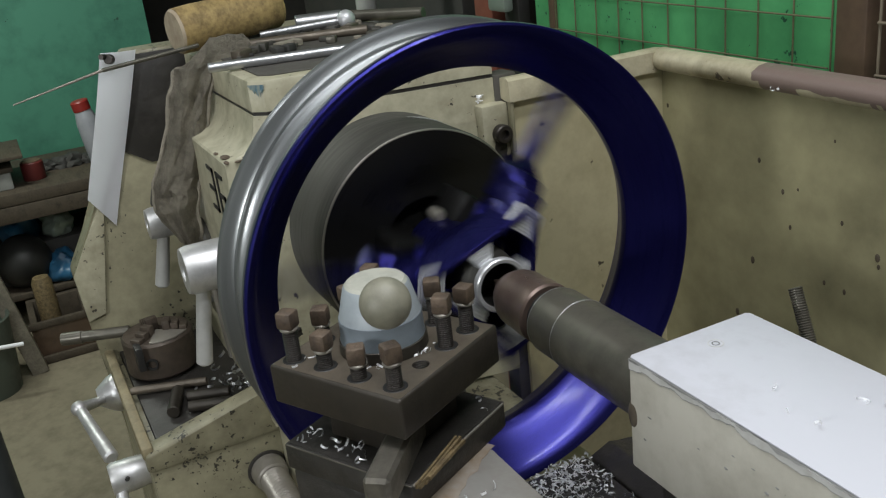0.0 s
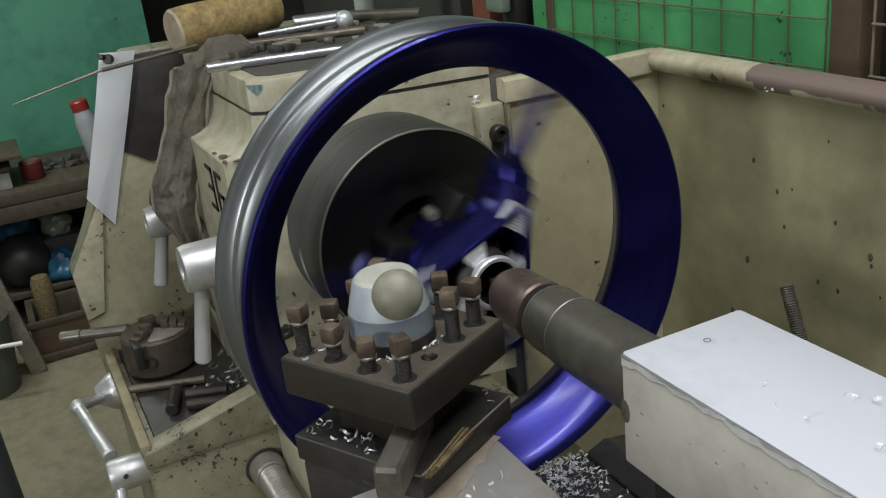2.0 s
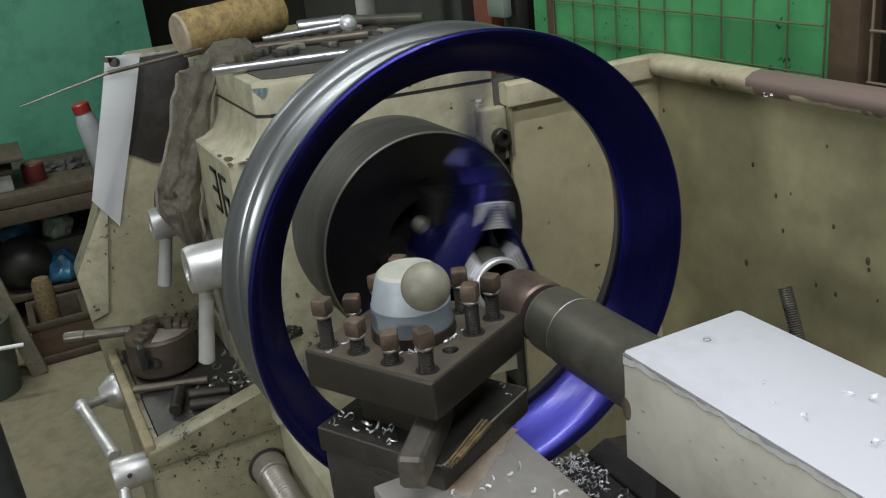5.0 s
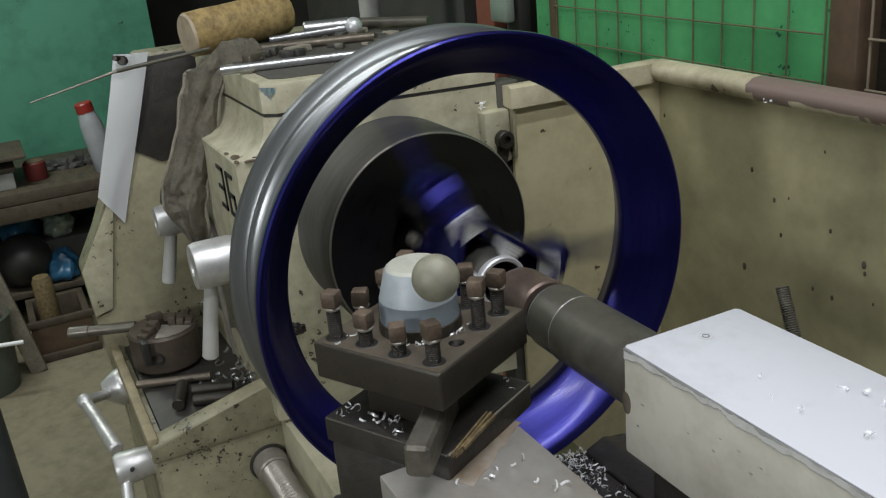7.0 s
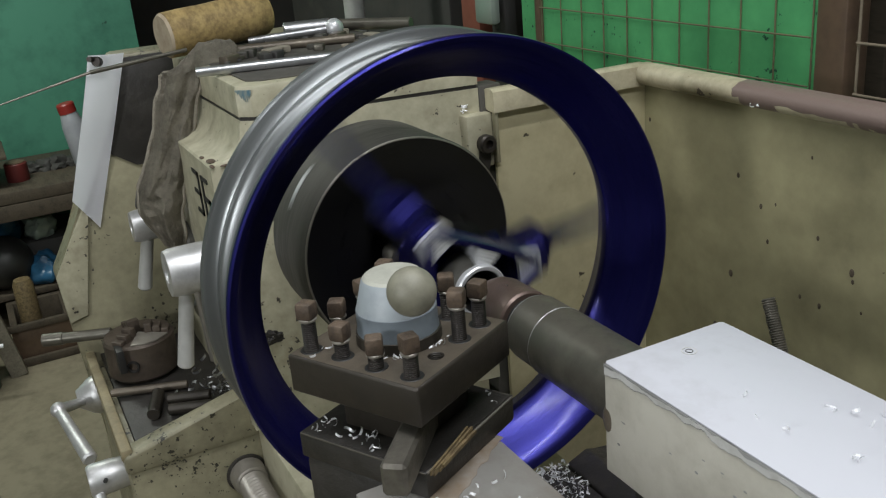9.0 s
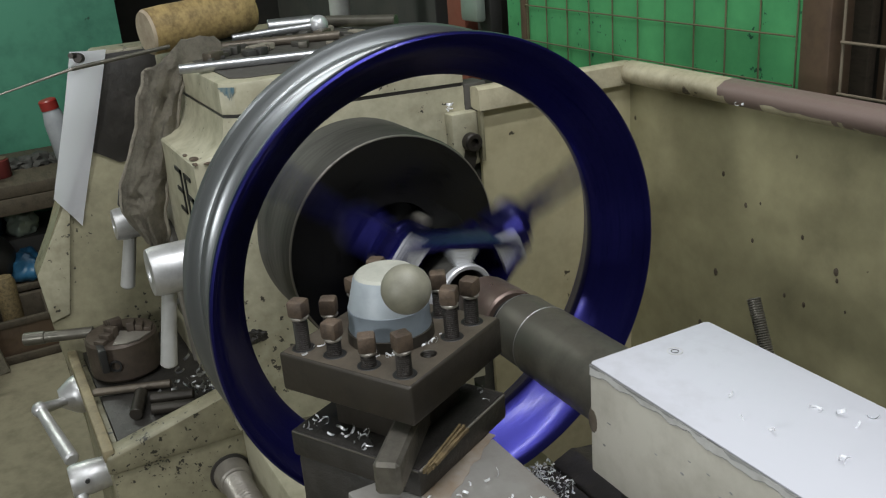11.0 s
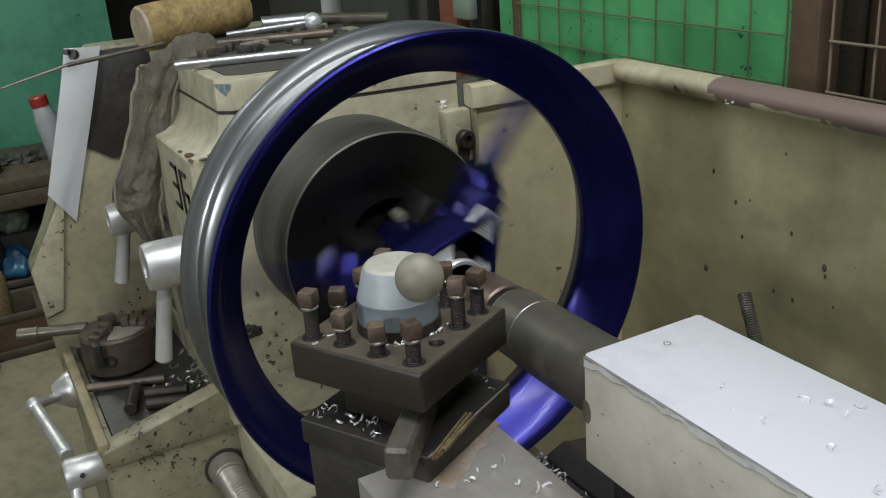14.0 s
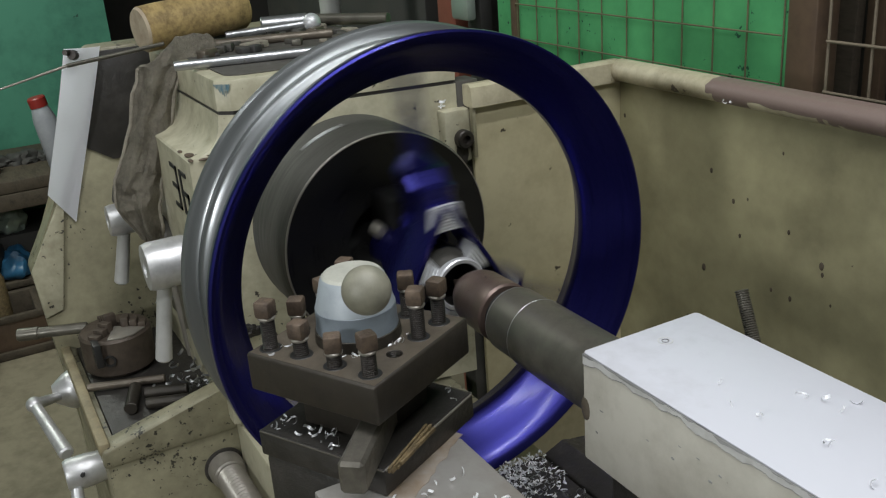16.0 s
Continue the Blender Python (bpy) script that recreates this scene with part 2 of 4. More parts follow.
def thing(name, at, label, category, group="", kind=""):
    """An Empty at a place taken from the spindle, which parents its parts."""
    ob = new(name)
    ob.location = (at[0], at[1], at[2] + ZS)
    ORIGIN[ob.name] = Vector(at)
    return tagged(ob, label, category, group, kind)


def part(name, bm, mat, parent, label=""):
    """One mesh under a thing or a part; the bmesh is taken from the spindle."""
    o = ORIGIN[parent.name]
    bmesh.ops.translate(bm, verts=bm.verts, vec=-o)
    me = finish(bm)
    me.materials.append(mat)
    ob = new(name, me)
    ob.parent = parent
    ORIGIN[ob.name] = o.copy()
    if label:
        ob["label"] = label
    return ob


def single(name, bm, mat, at, label, category, group="", kind=""):
    """A thing of one mesh, or a piece of the setting."""
    bmesh.ops.translate(bm, verts=bm.verts, vec=-Vector(at))
    me = finish(bm)
    me.materials.append(mat)
    ob = new(name, me)
    ob.location = (at[0], at[1], at[2] + ZS)
    ORIGIN[ob.name] = Vector(at)
    return tagged(ob, label, category, group, kind)


def box(x0, x1, y0, y1, z0, z1, bevel=0.003, seg=2, m=None, bm=None):
    bm = bm or bmesh.new()
    r = bmesh.ops.create_cube(bm, size=1)
    vs = r["verts"]
    bmesh.ops.scale(bm, verts=vs, vec=(x1 - x0, y1 - y0, z1 - z0))
    bmesh.ops.translate(bm, verts=vs, vec=((x0 + x1) / 2, (y0 + y1) / 2, (z0 + z1) / 2))
    if m is not None:
        bmesh.ops.transform(bm, matrix=m, verts=vs)
    if bevel:
        es = list({e for v in vs for e in v.link_edges})
        bmesh.ops.bevel(bm, geom=es, offset=bevel, segments=seg, affect="EDGES", profile=0.5)
    return bm


def prism(poly, a0, a1, axis="x", bevel=0.003, bm=None):
    """A polygon drawn across an axis and drawn out along it: x takes (y, z), y takes (x, z), z takes (x, y)."""
    bm = bm or bmesh.new()

    def p3(a, u, v):
        return {"x": (a, u, v), "y": (u, a, v), "z": (u, v, a)}[axis]
    lo = [bm.verts.new(p3(a0, u, v)) for u, v in poly]
    hi = [bm.verts.new(p3(a1, u, v)) for u, v in poly]
    fs = [bm.faces.new(lo), bm.faces.new(hi[::-1])]
    n = len(poly)
    for i in range(n):
        fs.append(bm.faces.new((lo[i], hi[i], hi[(i + 1) % n], lo[(i + 1) % n])))
    if bevel:
        es = list({e for f in fs for e in f.edges})
        bmesh.ops.bevel(bm, geom=es, offset=bevel, segments=2, affect="EDGES", profile=0.5)
    return bm


def turn(profile, seg=64, axis=(1, 0, 0), at=(0, 0, 0), closed=False, bm=None):
    """A shape of revolution from rows of (along the axis, radius)."""
    bm = bm or bmesh.new()
    q = Vector((1, 0, 0)).rotation_difference(Vector(axis)).to_matrix()
    rings = []
    for a, r in profile:
        if r < 1e-6:
            rings.append([bm.verts.new(q @ Vector((a, 0, 0)) + Vector(at))])
            continue
        rings.append([bm.verts.new(q @ Vector((a, r * math.cos(2 * math.pi * k / seg), r * math.sin(2 * math.pi * k / seg))) + Vector(at))
                      for k in range(seg)])
    pairs = list(zip(rings, rings[1:]))
    if closed:
        pairs.append((rings[-1], rings[0]))
    for a, b in pairs:
        for k in range(seg):
            j = (k + 1) % seg
            if len(a) == 1 and len(b) == 1:
                continue
            if len(a) == 1:
                bm.faces.new((a[0], b[k], b[j]))
            elif len(b) == 1:
                bm.faces.new((a[k], b[0], a[j]))
            else:
                bm.faces.new((a[k], b[k], b[j], a[j]))
    return bm


def rod(p0, p1, r0, r1=None, seg=24, bm=None, round_end=0.0):
    p0, p1 = Vector(p0), Vector(p1)
    r1 = r0 if r1 is None else r1
    d = p1 - p0
    n = d.length
    c = min(r0, r1) * 0.12 + round_end
    prof = [(0, 0), (0, r0 - c), (c, r0), (n - c, r1), (n, r1 - c), (n, 0)]
    return turn(prof, seg, d.normalized(), p0, bm=bm)


def pipe(points, r, seg=12, bm=None):
    """A round bar along a line of points, with rounded joints."""
    bm = bm or bmesh.new()
    for a, b in zip(points, points[1:]):
        rod(a, b, r, seg=seg, bm=bm)
    for p in points[1:-1]:
        ball(p, r, bm=bm, u=seg, v=8)
    return bm


def sweep(points, r, seg=8):
    """One bent round cord through the points."""
    bm = bmesh.new()
    rings = []
    for i, p in enumerate(points):
        d = (points[min(i + 1, len(points) - 1)] - points[max(i - 1, 0)]).normalized()
        u = d.cross(Vector((0.31, 0.2, 0.93))).normalized()
        v = d.cross(u)
        rings.append([bm.verts.new(p + (u * math.cos(6.2832 * k / seg) + v * math.sin(6.2832 * k / seg)) * r) for k in range(seg)])
    for a, b in zip(rings, rings[1:]):
        for k in range(seg):
            bm.faces.new((a[k], b[k], b[(k + 1) % seg], a[(k + 1) % seg]))
    bm.faces.new(rings[0])
    bm.faces.new(rings[-1][::-1])
    return bm


def ball(at, r, bm=None, u=24, v=16, squash=(1, 1, 1)):
    bm = bm or bmesh.new()
    made = bmesh.ops.create_uvsphere(bm, u_segments=u, v_segments=v, radius=r)["verts"]
    bmesh.ops.scale(bm, verts=made, vec=squash)
    bmesh.ops.translate(bm, verts=made, vec=at)
    return bm


def threaded(p0, p1, r, pitch, seg=20, bm=None):
    """A screw's thread as a run of sharp ridges."""
    p0, p1 = Vector(p0), Vector(p1)
    n = (p1 - p0).length
    prof = [(0, 0), (0, r * 0.8)]
    k = 0.0
    while k + pitch <= n:
        prof += [(k + pitch * 0.15, r * 0.86), (k + pitch * 0.5, r), (k + pitch * 0.85, r * 0.86)]
        k += pitch
    prof += [(n, r * 0.8), (n, 0)]
    return turn(prof, seg, (p1 - p0).normalized(), p0, bm=bm)


def curls(rng, spots, size, bm=None):
    """Curled shavings: short bent ribbons at places."""
    bm = bm or bmesh.new()
    for p, z in spots:
        r = size * rng.uniform(0.5, 1.2)
        w = size * rng.uniform(0.25, 0.6)
        a0, span = rng.uniform(0, 6.28), rng.uniform(1.0, 4.5)
        tilt = Euler((rng.uniform(-0.9, 0.9), rng.uniform(-0.9, 0.9), a0)).to_matrix()
        rows = []
        steps = 6
        for i in range(steps + 1):
            a = span * i / steps
            rise = w * 0.6 * i / steps
            for s in (0, 1):
                rows.append(bm.verts.new(tilt @ Vector((r * math.cos(a), r * math.sin(a), rise + s * w)) + Vector((p[0], p[1], z + w * 0.5))))
        for i in range(steps):
            bm.faces.new((rows[2 * i], rows[2 * i + 1], rows[2 * i + 3], rows[2 * i + 2]))
    return bm


# ---- the room ----
def slab(name, x0, x1, y0, y1, z0, z1, mat, label, category):
    return single(name, box(x0, x1, y0, y1, z0, z1, 0), mat, ((x0 + x1) / 2, (y0 + y1) / 2, z0), label, category, kind="structure")


slab("floor", -4.6, 3.1, -3.1, 2.6, -1.2, -1.10, FLOOR, "dusty tan concrete workshop floor", "floor")
slab("wall_west", -3.7, -3.55, -3.0, 0.30, -1.10, 1.9, GREEN, "dark green painted workshop wall with stains", "wall")
slab("wall_west_return", -4.6, -3.7, 0.15, 0.30, -1.10, 1.9, GREEN, "dark green painted wall end", "wall")
slab("wall_south", -3.7, 3.0, -3.1, -3.0, -1.10, 1.9, PLASTER, "plain pale plaster wall closing the room out of view", "wall")
slab("wall_east", 3.0, 3.1, -3.1, 2.6, -1.10, 1.9, PLASTER, "plain pale plaster wall closing the room out of view", "wall")
slab("wall_north", -4.6, 3.0, 2.5, 2.6, -1.10, 1.9, DARK, "wall of the room behind, coloured dark as unlit", "wall")
slab("wall_far_west", -4.6, -4.5, 0.30, 2.5, -1.10, 1.9, DARK, "wall of the room behind, coloured dark as unlit", "wall")
slab("ceiling", -4.6, 3.1, -3.1, 2.6, 1.9, 2.0, PLASTER, "plain grey workshop ceiling", "ceiling")
slab("wall_partition", -0.18, 3.0, 0.74, 0.80, -1.10, -0.05, GREEN, "low green partition wall under the mesh", "wall")

# green sheet behind a wire mesh, and the posts that hold it
slab("green_sheet", -0.965, -0.196, 0.664, 0.674, -1.10, 1.9, GREEN_BRIGHT, "bright green painted sheet wall with dark scuffs", "wall")


def wire_panel(name, x0, x1, step_x, z_first, z_last, step_z, y, label, mat=MESH_WIRE, r=0.0014):
    t = thing(name, ((x0 + x1) / 2, y, z_first), label, "wire mesh")
    x = x0
    while x <= x1 + 1e-6:
        part("wire", rod((x, y, z_first), (x, y, z_last), r, seg=8), mat, t)
        x += step_x
    z = z_first
    while z <= z_last + 1e-6:
        part("wire", rod((x0, y - 0.0045, z), (x1, y - 0.0045, z), r, seg=8), mat, t)
        z += step_z
    return t


wire_panel("wire_mesh_panel", -0.885, -0.205, 0.068, -0.011, 0.54, 0.068, 0.66, "rusty welded wire mesh over the green sheet")
wire_panel("wire_mesh_window", -0.128, 1.2, 0.068, -0.011, 0.54, 0.068, 0.66, "rusty welded wire mesh over a dark opening", WINDOW_WIRE, 0.0021)


def steel_post(x0, x1, y0, y1, label, mat=BROWN_POST):
    t = thing("steel_post", ((x0 + x1) / 2, y0, -1.10), label, "post")
    part("upright", box(x0, x1, y0, y1, -1.10, 1.9, 0.004), mat, t)
    part("foot_plate", box(x0 - 0.03, x1 + 0.03, y0 - 0.02, y1 + 0.02, -1.10, -1.09, 0.002), mat, t)
    return t


steel_post(-0.196, -0.145, 0.655, 0.70, "brown painted steel post beside the wire mesh")
steel_post(-0.905, -0.885, 0.655, 0.685, "thin rusty steel post at the mesh edge")
steel_post(-1.30, -1.215, 0.70, 0.75, "reddish brown steel door post in the dark doorway", PINK)

def leaning_board(x, w, lean, y, mat, label):
    single("leaning_board", box(-w / 2, w / 2, 0, 0.022, 0, 1.9, 0.003, m=Matrix.Translation((x, y, -1.10)) @ Matrix.Rotation(radians(lean), 4, "Y")), mat, (x, y, -1.10), label, "board", group="boards behind the mesh")


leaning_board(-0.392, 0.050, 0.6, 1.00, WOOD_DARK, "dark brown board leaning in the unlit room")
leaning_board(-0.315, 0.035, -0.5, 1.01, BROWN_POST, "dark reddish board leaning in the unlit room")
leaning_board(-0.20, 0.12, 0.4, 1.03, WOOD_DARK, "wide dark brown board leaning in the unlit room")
lock = thing("padlock", (-1.10, 0.66, 0.07), "pale grey padlock hanging in the dark doorway", "padlock")
part("lock_body", box(-1.145, -1.07, 0.65, 0.675, 0.075, 0.14, 0.008), LOCK, lock)
part("shackle", pipe([(-1.13, 0.662, 0.14), (-1.13, 0.662, 0.18), (-1.085, 0.662, 0.18), (-1.085, 0.662, 0.14)], 0.005), CHROME, lock)
rail = thing("lock_rail", (-1.107, 0.70, -1.10), "dark steel rail of the door that carries the padlock", "door rail")
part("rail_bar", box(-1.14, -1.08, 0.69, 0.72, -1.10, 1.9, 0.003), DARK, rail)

# ---- the lathe: bed, headstock, gearbox, guard ----
bed = thing("lathe_bed", (0.3, 0.0, -1.10), "heavy cream cast lathe bed covered with black oily swarf", "lathe bed")
part("bed_casting", box(-0.40, 1.5, -0.14, 0.16, -0.62, -0.305, 0.006), CREAM, bed)
part("way_front", prism([(-0.14, -0.30), (-0.14, -0.225), (-0.12, -0.215), (-0.10, -0.225), (-0.08, -0.225), (-0.08, -0.30)], 0.012, 1.5), STEEL, bed)
part("way_rear", prism([(0.09, -0.30), (0.09, -0.225), (0.115, -0.215), (0.14, -0.225), (0.16, -0.225), (0.16, -0.30)], 0.012, 1.5), BLACK, bed)
part("bed_bridge", box(0.010, 1.5, -0.078, 0.088, -0.30, -0.226, 0.003), BLACK, bed, "black oily bridge between the ways")
part("pedestal_left", box(-0.85, -0.36, -0.30, 0.20, -1.10, -0.62, 0.01), CREAM, bed)
part("pedestal_right", box(0.9, 1.45, -0.25, 0.20, -1.10, -0.62, 0.01), CREAM, bed)
part("chip_tray", box(-0.36, 0.9, -0.22, 0.44, -0.66, -0.625, 0.004), BLACK, bed)

head = thing("headstock", (-0.5, 0.0, -0.25), "chipped cream lathe headstock with a seamed lid", "headstock")


def loft(levels):
    """Outlines of equal count, one above the other: rows of (z, [(x, y), ...])."""
    bm = bmesh.new()
    rings = [[bm.verts.new((x, y, z)) for x, y in poly] for z, poly in levels]
    for a, b in zip(rings, rings[1:]):
        for k in range(len(a)):
            j = (k + 1) % len(a)
            bm.faces.new((a[k], a[j], b[j], b[k]))
    bm.faces.new(rings[0][::-1])
    bm.faces.new(rings[-1])
    return bm


WIDE = [(-0.72, -0.147), (-0.375, -0.147), (-0.371, -0.128), (-0.356, -0.06), (-0.338, 0.04), (-0.312, 0.195), (-0.72, 0.195)]
NECK = [(-0.72, -0.103), (-0.374, -0.103), (-0.361, -0.089), (-0.352, -0.03), (-0.340, 0.045), (-0.316, 0.193), (-0.72, 0.193)]


def blend(f):
    return [(a[0] * (1 - f) + b[0] * f, a[1] * (1 - f) + b[1] * f) for a, b in zip(WIDE, NECK)]


def inset(poly, d):
    return [(x - d, y + d if y < 0.1 else y - d) for x, y in poly]


part("housing", loft([(-0.30, WIDE), (0.064, WIDE), (0.0665, blend(0.05)), (0.070, blend(0.35)), (0.075, blend(0.60)), (0.083, blend(0.80)), (0.096, blend(0.93)), (0.1155, NECK)]), CREAM, head)
lid = part("lid", loft([(0.1205, NECK), (0.1530, NECK), (0.1568, inset(NECK, 0.0015)), (0.1585, inset(NECK, 0.005))]), CREAM, head, "cream lid with dirty top")
part("seam_gasket", loft([(0.1150, inset(NECK, 0.0016)), (0.1210, inset(NECK, 0.0016))]), BLACK, head)
for x, y, z, sx, sy in ((-0.398, -0.1400, 0.0685, 0.011, 0.006), (-0.378, -0.1440, 0.0665, 0.008, 0.003), (-0.3735, -0.121, 0.0700, 0.004, 0.005), (-0.3705, -0.128, 0.0670, 0.003, 0.008), (-0.43, -0.1435, 0.0670, 0.007, 0.003)):
    part("paint_flake", ball((x, y, z), 1.0, u=12, v=7, squash=(sx, sy, 0.0016)), BOLT, head, "brown spot where paint chipped off")
part("spindle_nose", turn([(-0.37, 0.0), (-0.37, 0.085), (-0.255, 0.085), (-0.25, 0.08), (-0.25, 0)], 48), CHUCK_SIDE, head)
stain = bmesh.new()
rng = random.Random(77)
rows = []
for k in range(19):
    f = k / 18
    x, y = NECK[1][0] + f * 0.0150 + 0.0005, NECK[1][1] + f * 0.0155 - 0.0005
    low = 0.1515 - 0.022 * max(0.0, math.sin(f * 3.0)) * rng.uniform(0.25, 1.0) * (0.4 + 0.6 * f)
    rows.append((stain.verts.new((x, y, 0.1530)), stain.verts.new((x, y, low))))
for p, q in zip(rows, rows[1:]):
    stain.faces.new((p[0], q[0], q[1], p[1]))
part("corner_stain", stain, TEAL, head, "teal paint run on the lid corner")

part("rear_filler", box(-0.345, -0.3125, 0.193, 0.225, -0.62, 0.118, 0.002), GREASE_SHADE, head, "dark strip filling the shaded gap at the rear corner")
lug = part("guard_lug", box(-0.322, -0.300, 0.165, 0.203, 0.015, 0.085, 0.003), CREAM, head)
part("screw_shadow", prism([(0.181, 0.040), (0.178, 0.022), (0.183, 0.006), (0.187, 0.002), (0.192, 0.007), (0.197, 0.024), (0.196, 0.040)], -0.3003, -0.2993, "x", 0), BLACK, lug, "black shadow painted under the screw")
part("cap_screw", turn([(0, 0), (0, 0.012), (0.010, 0.012), (0.012, 0.0105), (0.012, 0.006), (0.006, 0.006), (0.006, 0)], 24, at=(-0.300, 0.189, 0.047)), THREAD, lug)


def digit_bars(parent):
    """The painted number on the side of the headstock, stroke by stroke."""
    y = -0.1478

    def stroke(x0, x1, z0, z1, bm):
        box(x0, x1, y - 0.001, y + 0.0005, z0, z1, 0, bm=bm)
    three = bmesh.new()
    x0, x1, w = -0.486, -0.454, 0.0055
    for z in (0.038, 0.011, -0.016):
        stroke(x0, x1, z, z + w, three)
    stroke(x1 - w, x1, -0.016, 0.0435, three)
    part("number_three", three, INK, parent, "faded black painted number 3")
    six = bmesh.new()
    x0, x1 = -0.438, -0.405
    for z in (0.038, 0.011, -0.016):
        stroke(x0, x1, z, z + w, six)
    stroke(x0, x0 + w, -0.016, 0.0435, six)
    stroke(x1 - w, x1, -0.016, 0.0165, six)
    part("number_six", six, INK, parent, "faded black painted number 6")


digit_bars(head)
rim = []
for k in range(64):
    a = 2 * math.pi * k / 64
    r = 1 + 0.28 * noise.noise((math.cos(a) * 2.2, math.sin(a) * 2.2, 4)) + 0.14 * noise.noise((math.cos(a) * 7, math.sin(a) * 7, 9))
    rim.append((-0.59 + 0.120 * r * math.cos(a), -0.165 + 0.075 * r * math.sin(a)))
part("oil_grime", prism(rim, -0.1478, -0.1472, "y", 0), GRIME, head, "dark oil soaked patch above the tray")
clot = bmesh.new()
bmesh.ops.create_icosphere(clot, subdivisions=4, radius=1.0)
for v in clot.verts:
    v.co *= 1 + 0.35 * noise.noise(v.co * 1.7) + 0.30 * noise.noise(v.co * 6.0)
bmesh.ops.scale(clot, verts=clot.verts, vec=(0.006, 0.015, 0.009))
bmesh.ops.translate(clot, verts=clot.verts, vec=(-0.366, -0.107, -0.168))
part("grease_clot", clot, BLACK, head, "black clot of grease and swarf")

guard = thing("splash_guard", (0.3, 0.44, -0.60), "cream sheet metal splash guard with a chipped rolled lip", "splash guard")
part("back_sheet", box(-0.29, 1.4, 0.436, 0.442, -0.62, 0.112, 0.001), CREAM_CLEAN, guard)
part("return_sheet", prism([(-0.297, 0.204), (-0.286, 0.436), (-0.292, 0.440), (-0.303, 0.204)], -0.62, 0.110, "z", 0), CREAM_LIT, guard)
for k, (x, z) in enumerate([(-0.114, -0.138), (-0.054, -0.077), (-0.044, -0.027), (0.029, -0.133), (0.072, -0.088), (0.07, -0.078), (0.021, -0.051), (0.006, 0.041), (-0.067, -0.035), (-0.275, 0.038), (-0.14, -0.221), (0.0, -0.131), (0.086, -0.121), (-0.106, -0.004)]):
    r = (0.0042, 0.0026, 0.0018, 0.0030, 0.0026)[k % 5]
    part("rust_spot", ball((x, 0.4358, z), r, u=10, v=7, squash=(0.8, 0.25, 1.2)), WOOD_DARK, guard, "small dark rust spot")
part("sheet_edge", prism([(0.201, 0.020), (0.201, 0.098), (0.203, 0.102), (0.206, 0.098), (0.206, 0.020)], -0.2990, -0.290, "x", 0.001), CREAM_DIRTY, guard, "dark bare end of the folded sheet")
LIP_PROFILE = [(0.0, 0.086)] + [(-0.004 - 0.0170 * math.sin(radians(a)), 0.101 - 0.0145 * math.cos(radians(a))) for a in range(10, 180, 17)] + [(0.004, 0.1155), (0.010, 0.112), (0.012, 0.10), (0.012, 0.086)]
part("lip", prism([(0.436 + a, b) for a, b in LIP_PROFILE], -0.286, 1.4, bevel=0), LIP, guard)
lip2 = bmesh.new()
prism([(a, b) for a, b in LIP_PROFILE], 0.0, 0.235, bevel=0, bm=lip2)
bmesh.ops.transform(lip2, matrix=Matrix.Translation((-0.300, 0.200, 0)) @ Matrix.Rotation(radians(87.5), 4, "Z") @ Matrix.Diagonal((1, -1, 1, 1)), verts=lip2.verts)
part("lip_return", lip2, LIP, guard)


rng = random.Random(83)
chips = [((-0.060 + rng.gauss(0, 0.004), 0.416), 0.091 + rng.gauss(0, 0.002)) for _ in range(3)]
chips += [((-0.314, 0.170 + rng.gauss(0, 0.003)), 0.094 + rng.gauss(0, 0.004)) for _ in range(5)]
tagged(part("swarf", curls(rng, chips, 0.0042), SWARF, guard, "bright chips stuck to the oily sheet"), kind="stuff")

gear = thing("quick_change_gearbox", (-0.58, -0.2, -1.10), "dirty cream feed gearbox with a tool tray on top", "gearbox")
part("gearbox_body", box(-0.80, -0.402, -0.312, -0.05, -0.62, -0.305, 0.004), CREAM_DIRTY, gear)
part("tray_floor", box(-0.80, -0.43, -0.295, -0.05, -0.303, -0.292, 0.002), BLACK, gear, "black greasy tray floor")
part("tray_edge", box(-0.83, -0.402, -0.318, -0.303, -0.303, -0.284, 0.004), EDGE, gear, "worn bare edge strip")
part("tray_front", prism([(-0.316, -0.300), (-0.314, -0.293), (-0.16, -0.258), (-0.05, -0.235), (-0.05, -0.32), (-0.316, -0.32)], -0.43, -0.398, bevel=0.004), CREAM_DIRTY, gear)

cover = thing("gear_cover", (-0.83, -0.1, -1.10), "cream sloped gear cover with a greasy dark top", "gear cover")
part("cover_shell", prism([(-0.186, 0.168), (0.19, 0.168), (0.19, -0.62), (-0.30, -0.62), (-0.327, -0.227), (-0.332, -0.150), (-0.268, -0.045)], -0.80, -0.742, bevel=0.006), CREAM_DIRTY, cover)
part("greasy_top_panel", prism([(-0.182, 0.163), (0.18, 0.163), (0.18, -0.01), (-0.18, 0.0), (-0.225, 0.03)], -0.7415, -0.738, bevel=0.001), BLACK, cover)
part("side_flange", prism([(-0.332, -0.150), (-0.327, -0.227), (-0.30, -0.22), (-0.262, -0.04), (-0.27, -0.045)], -0.7415, -0.735, bevel=0.001), CREAM, cover)

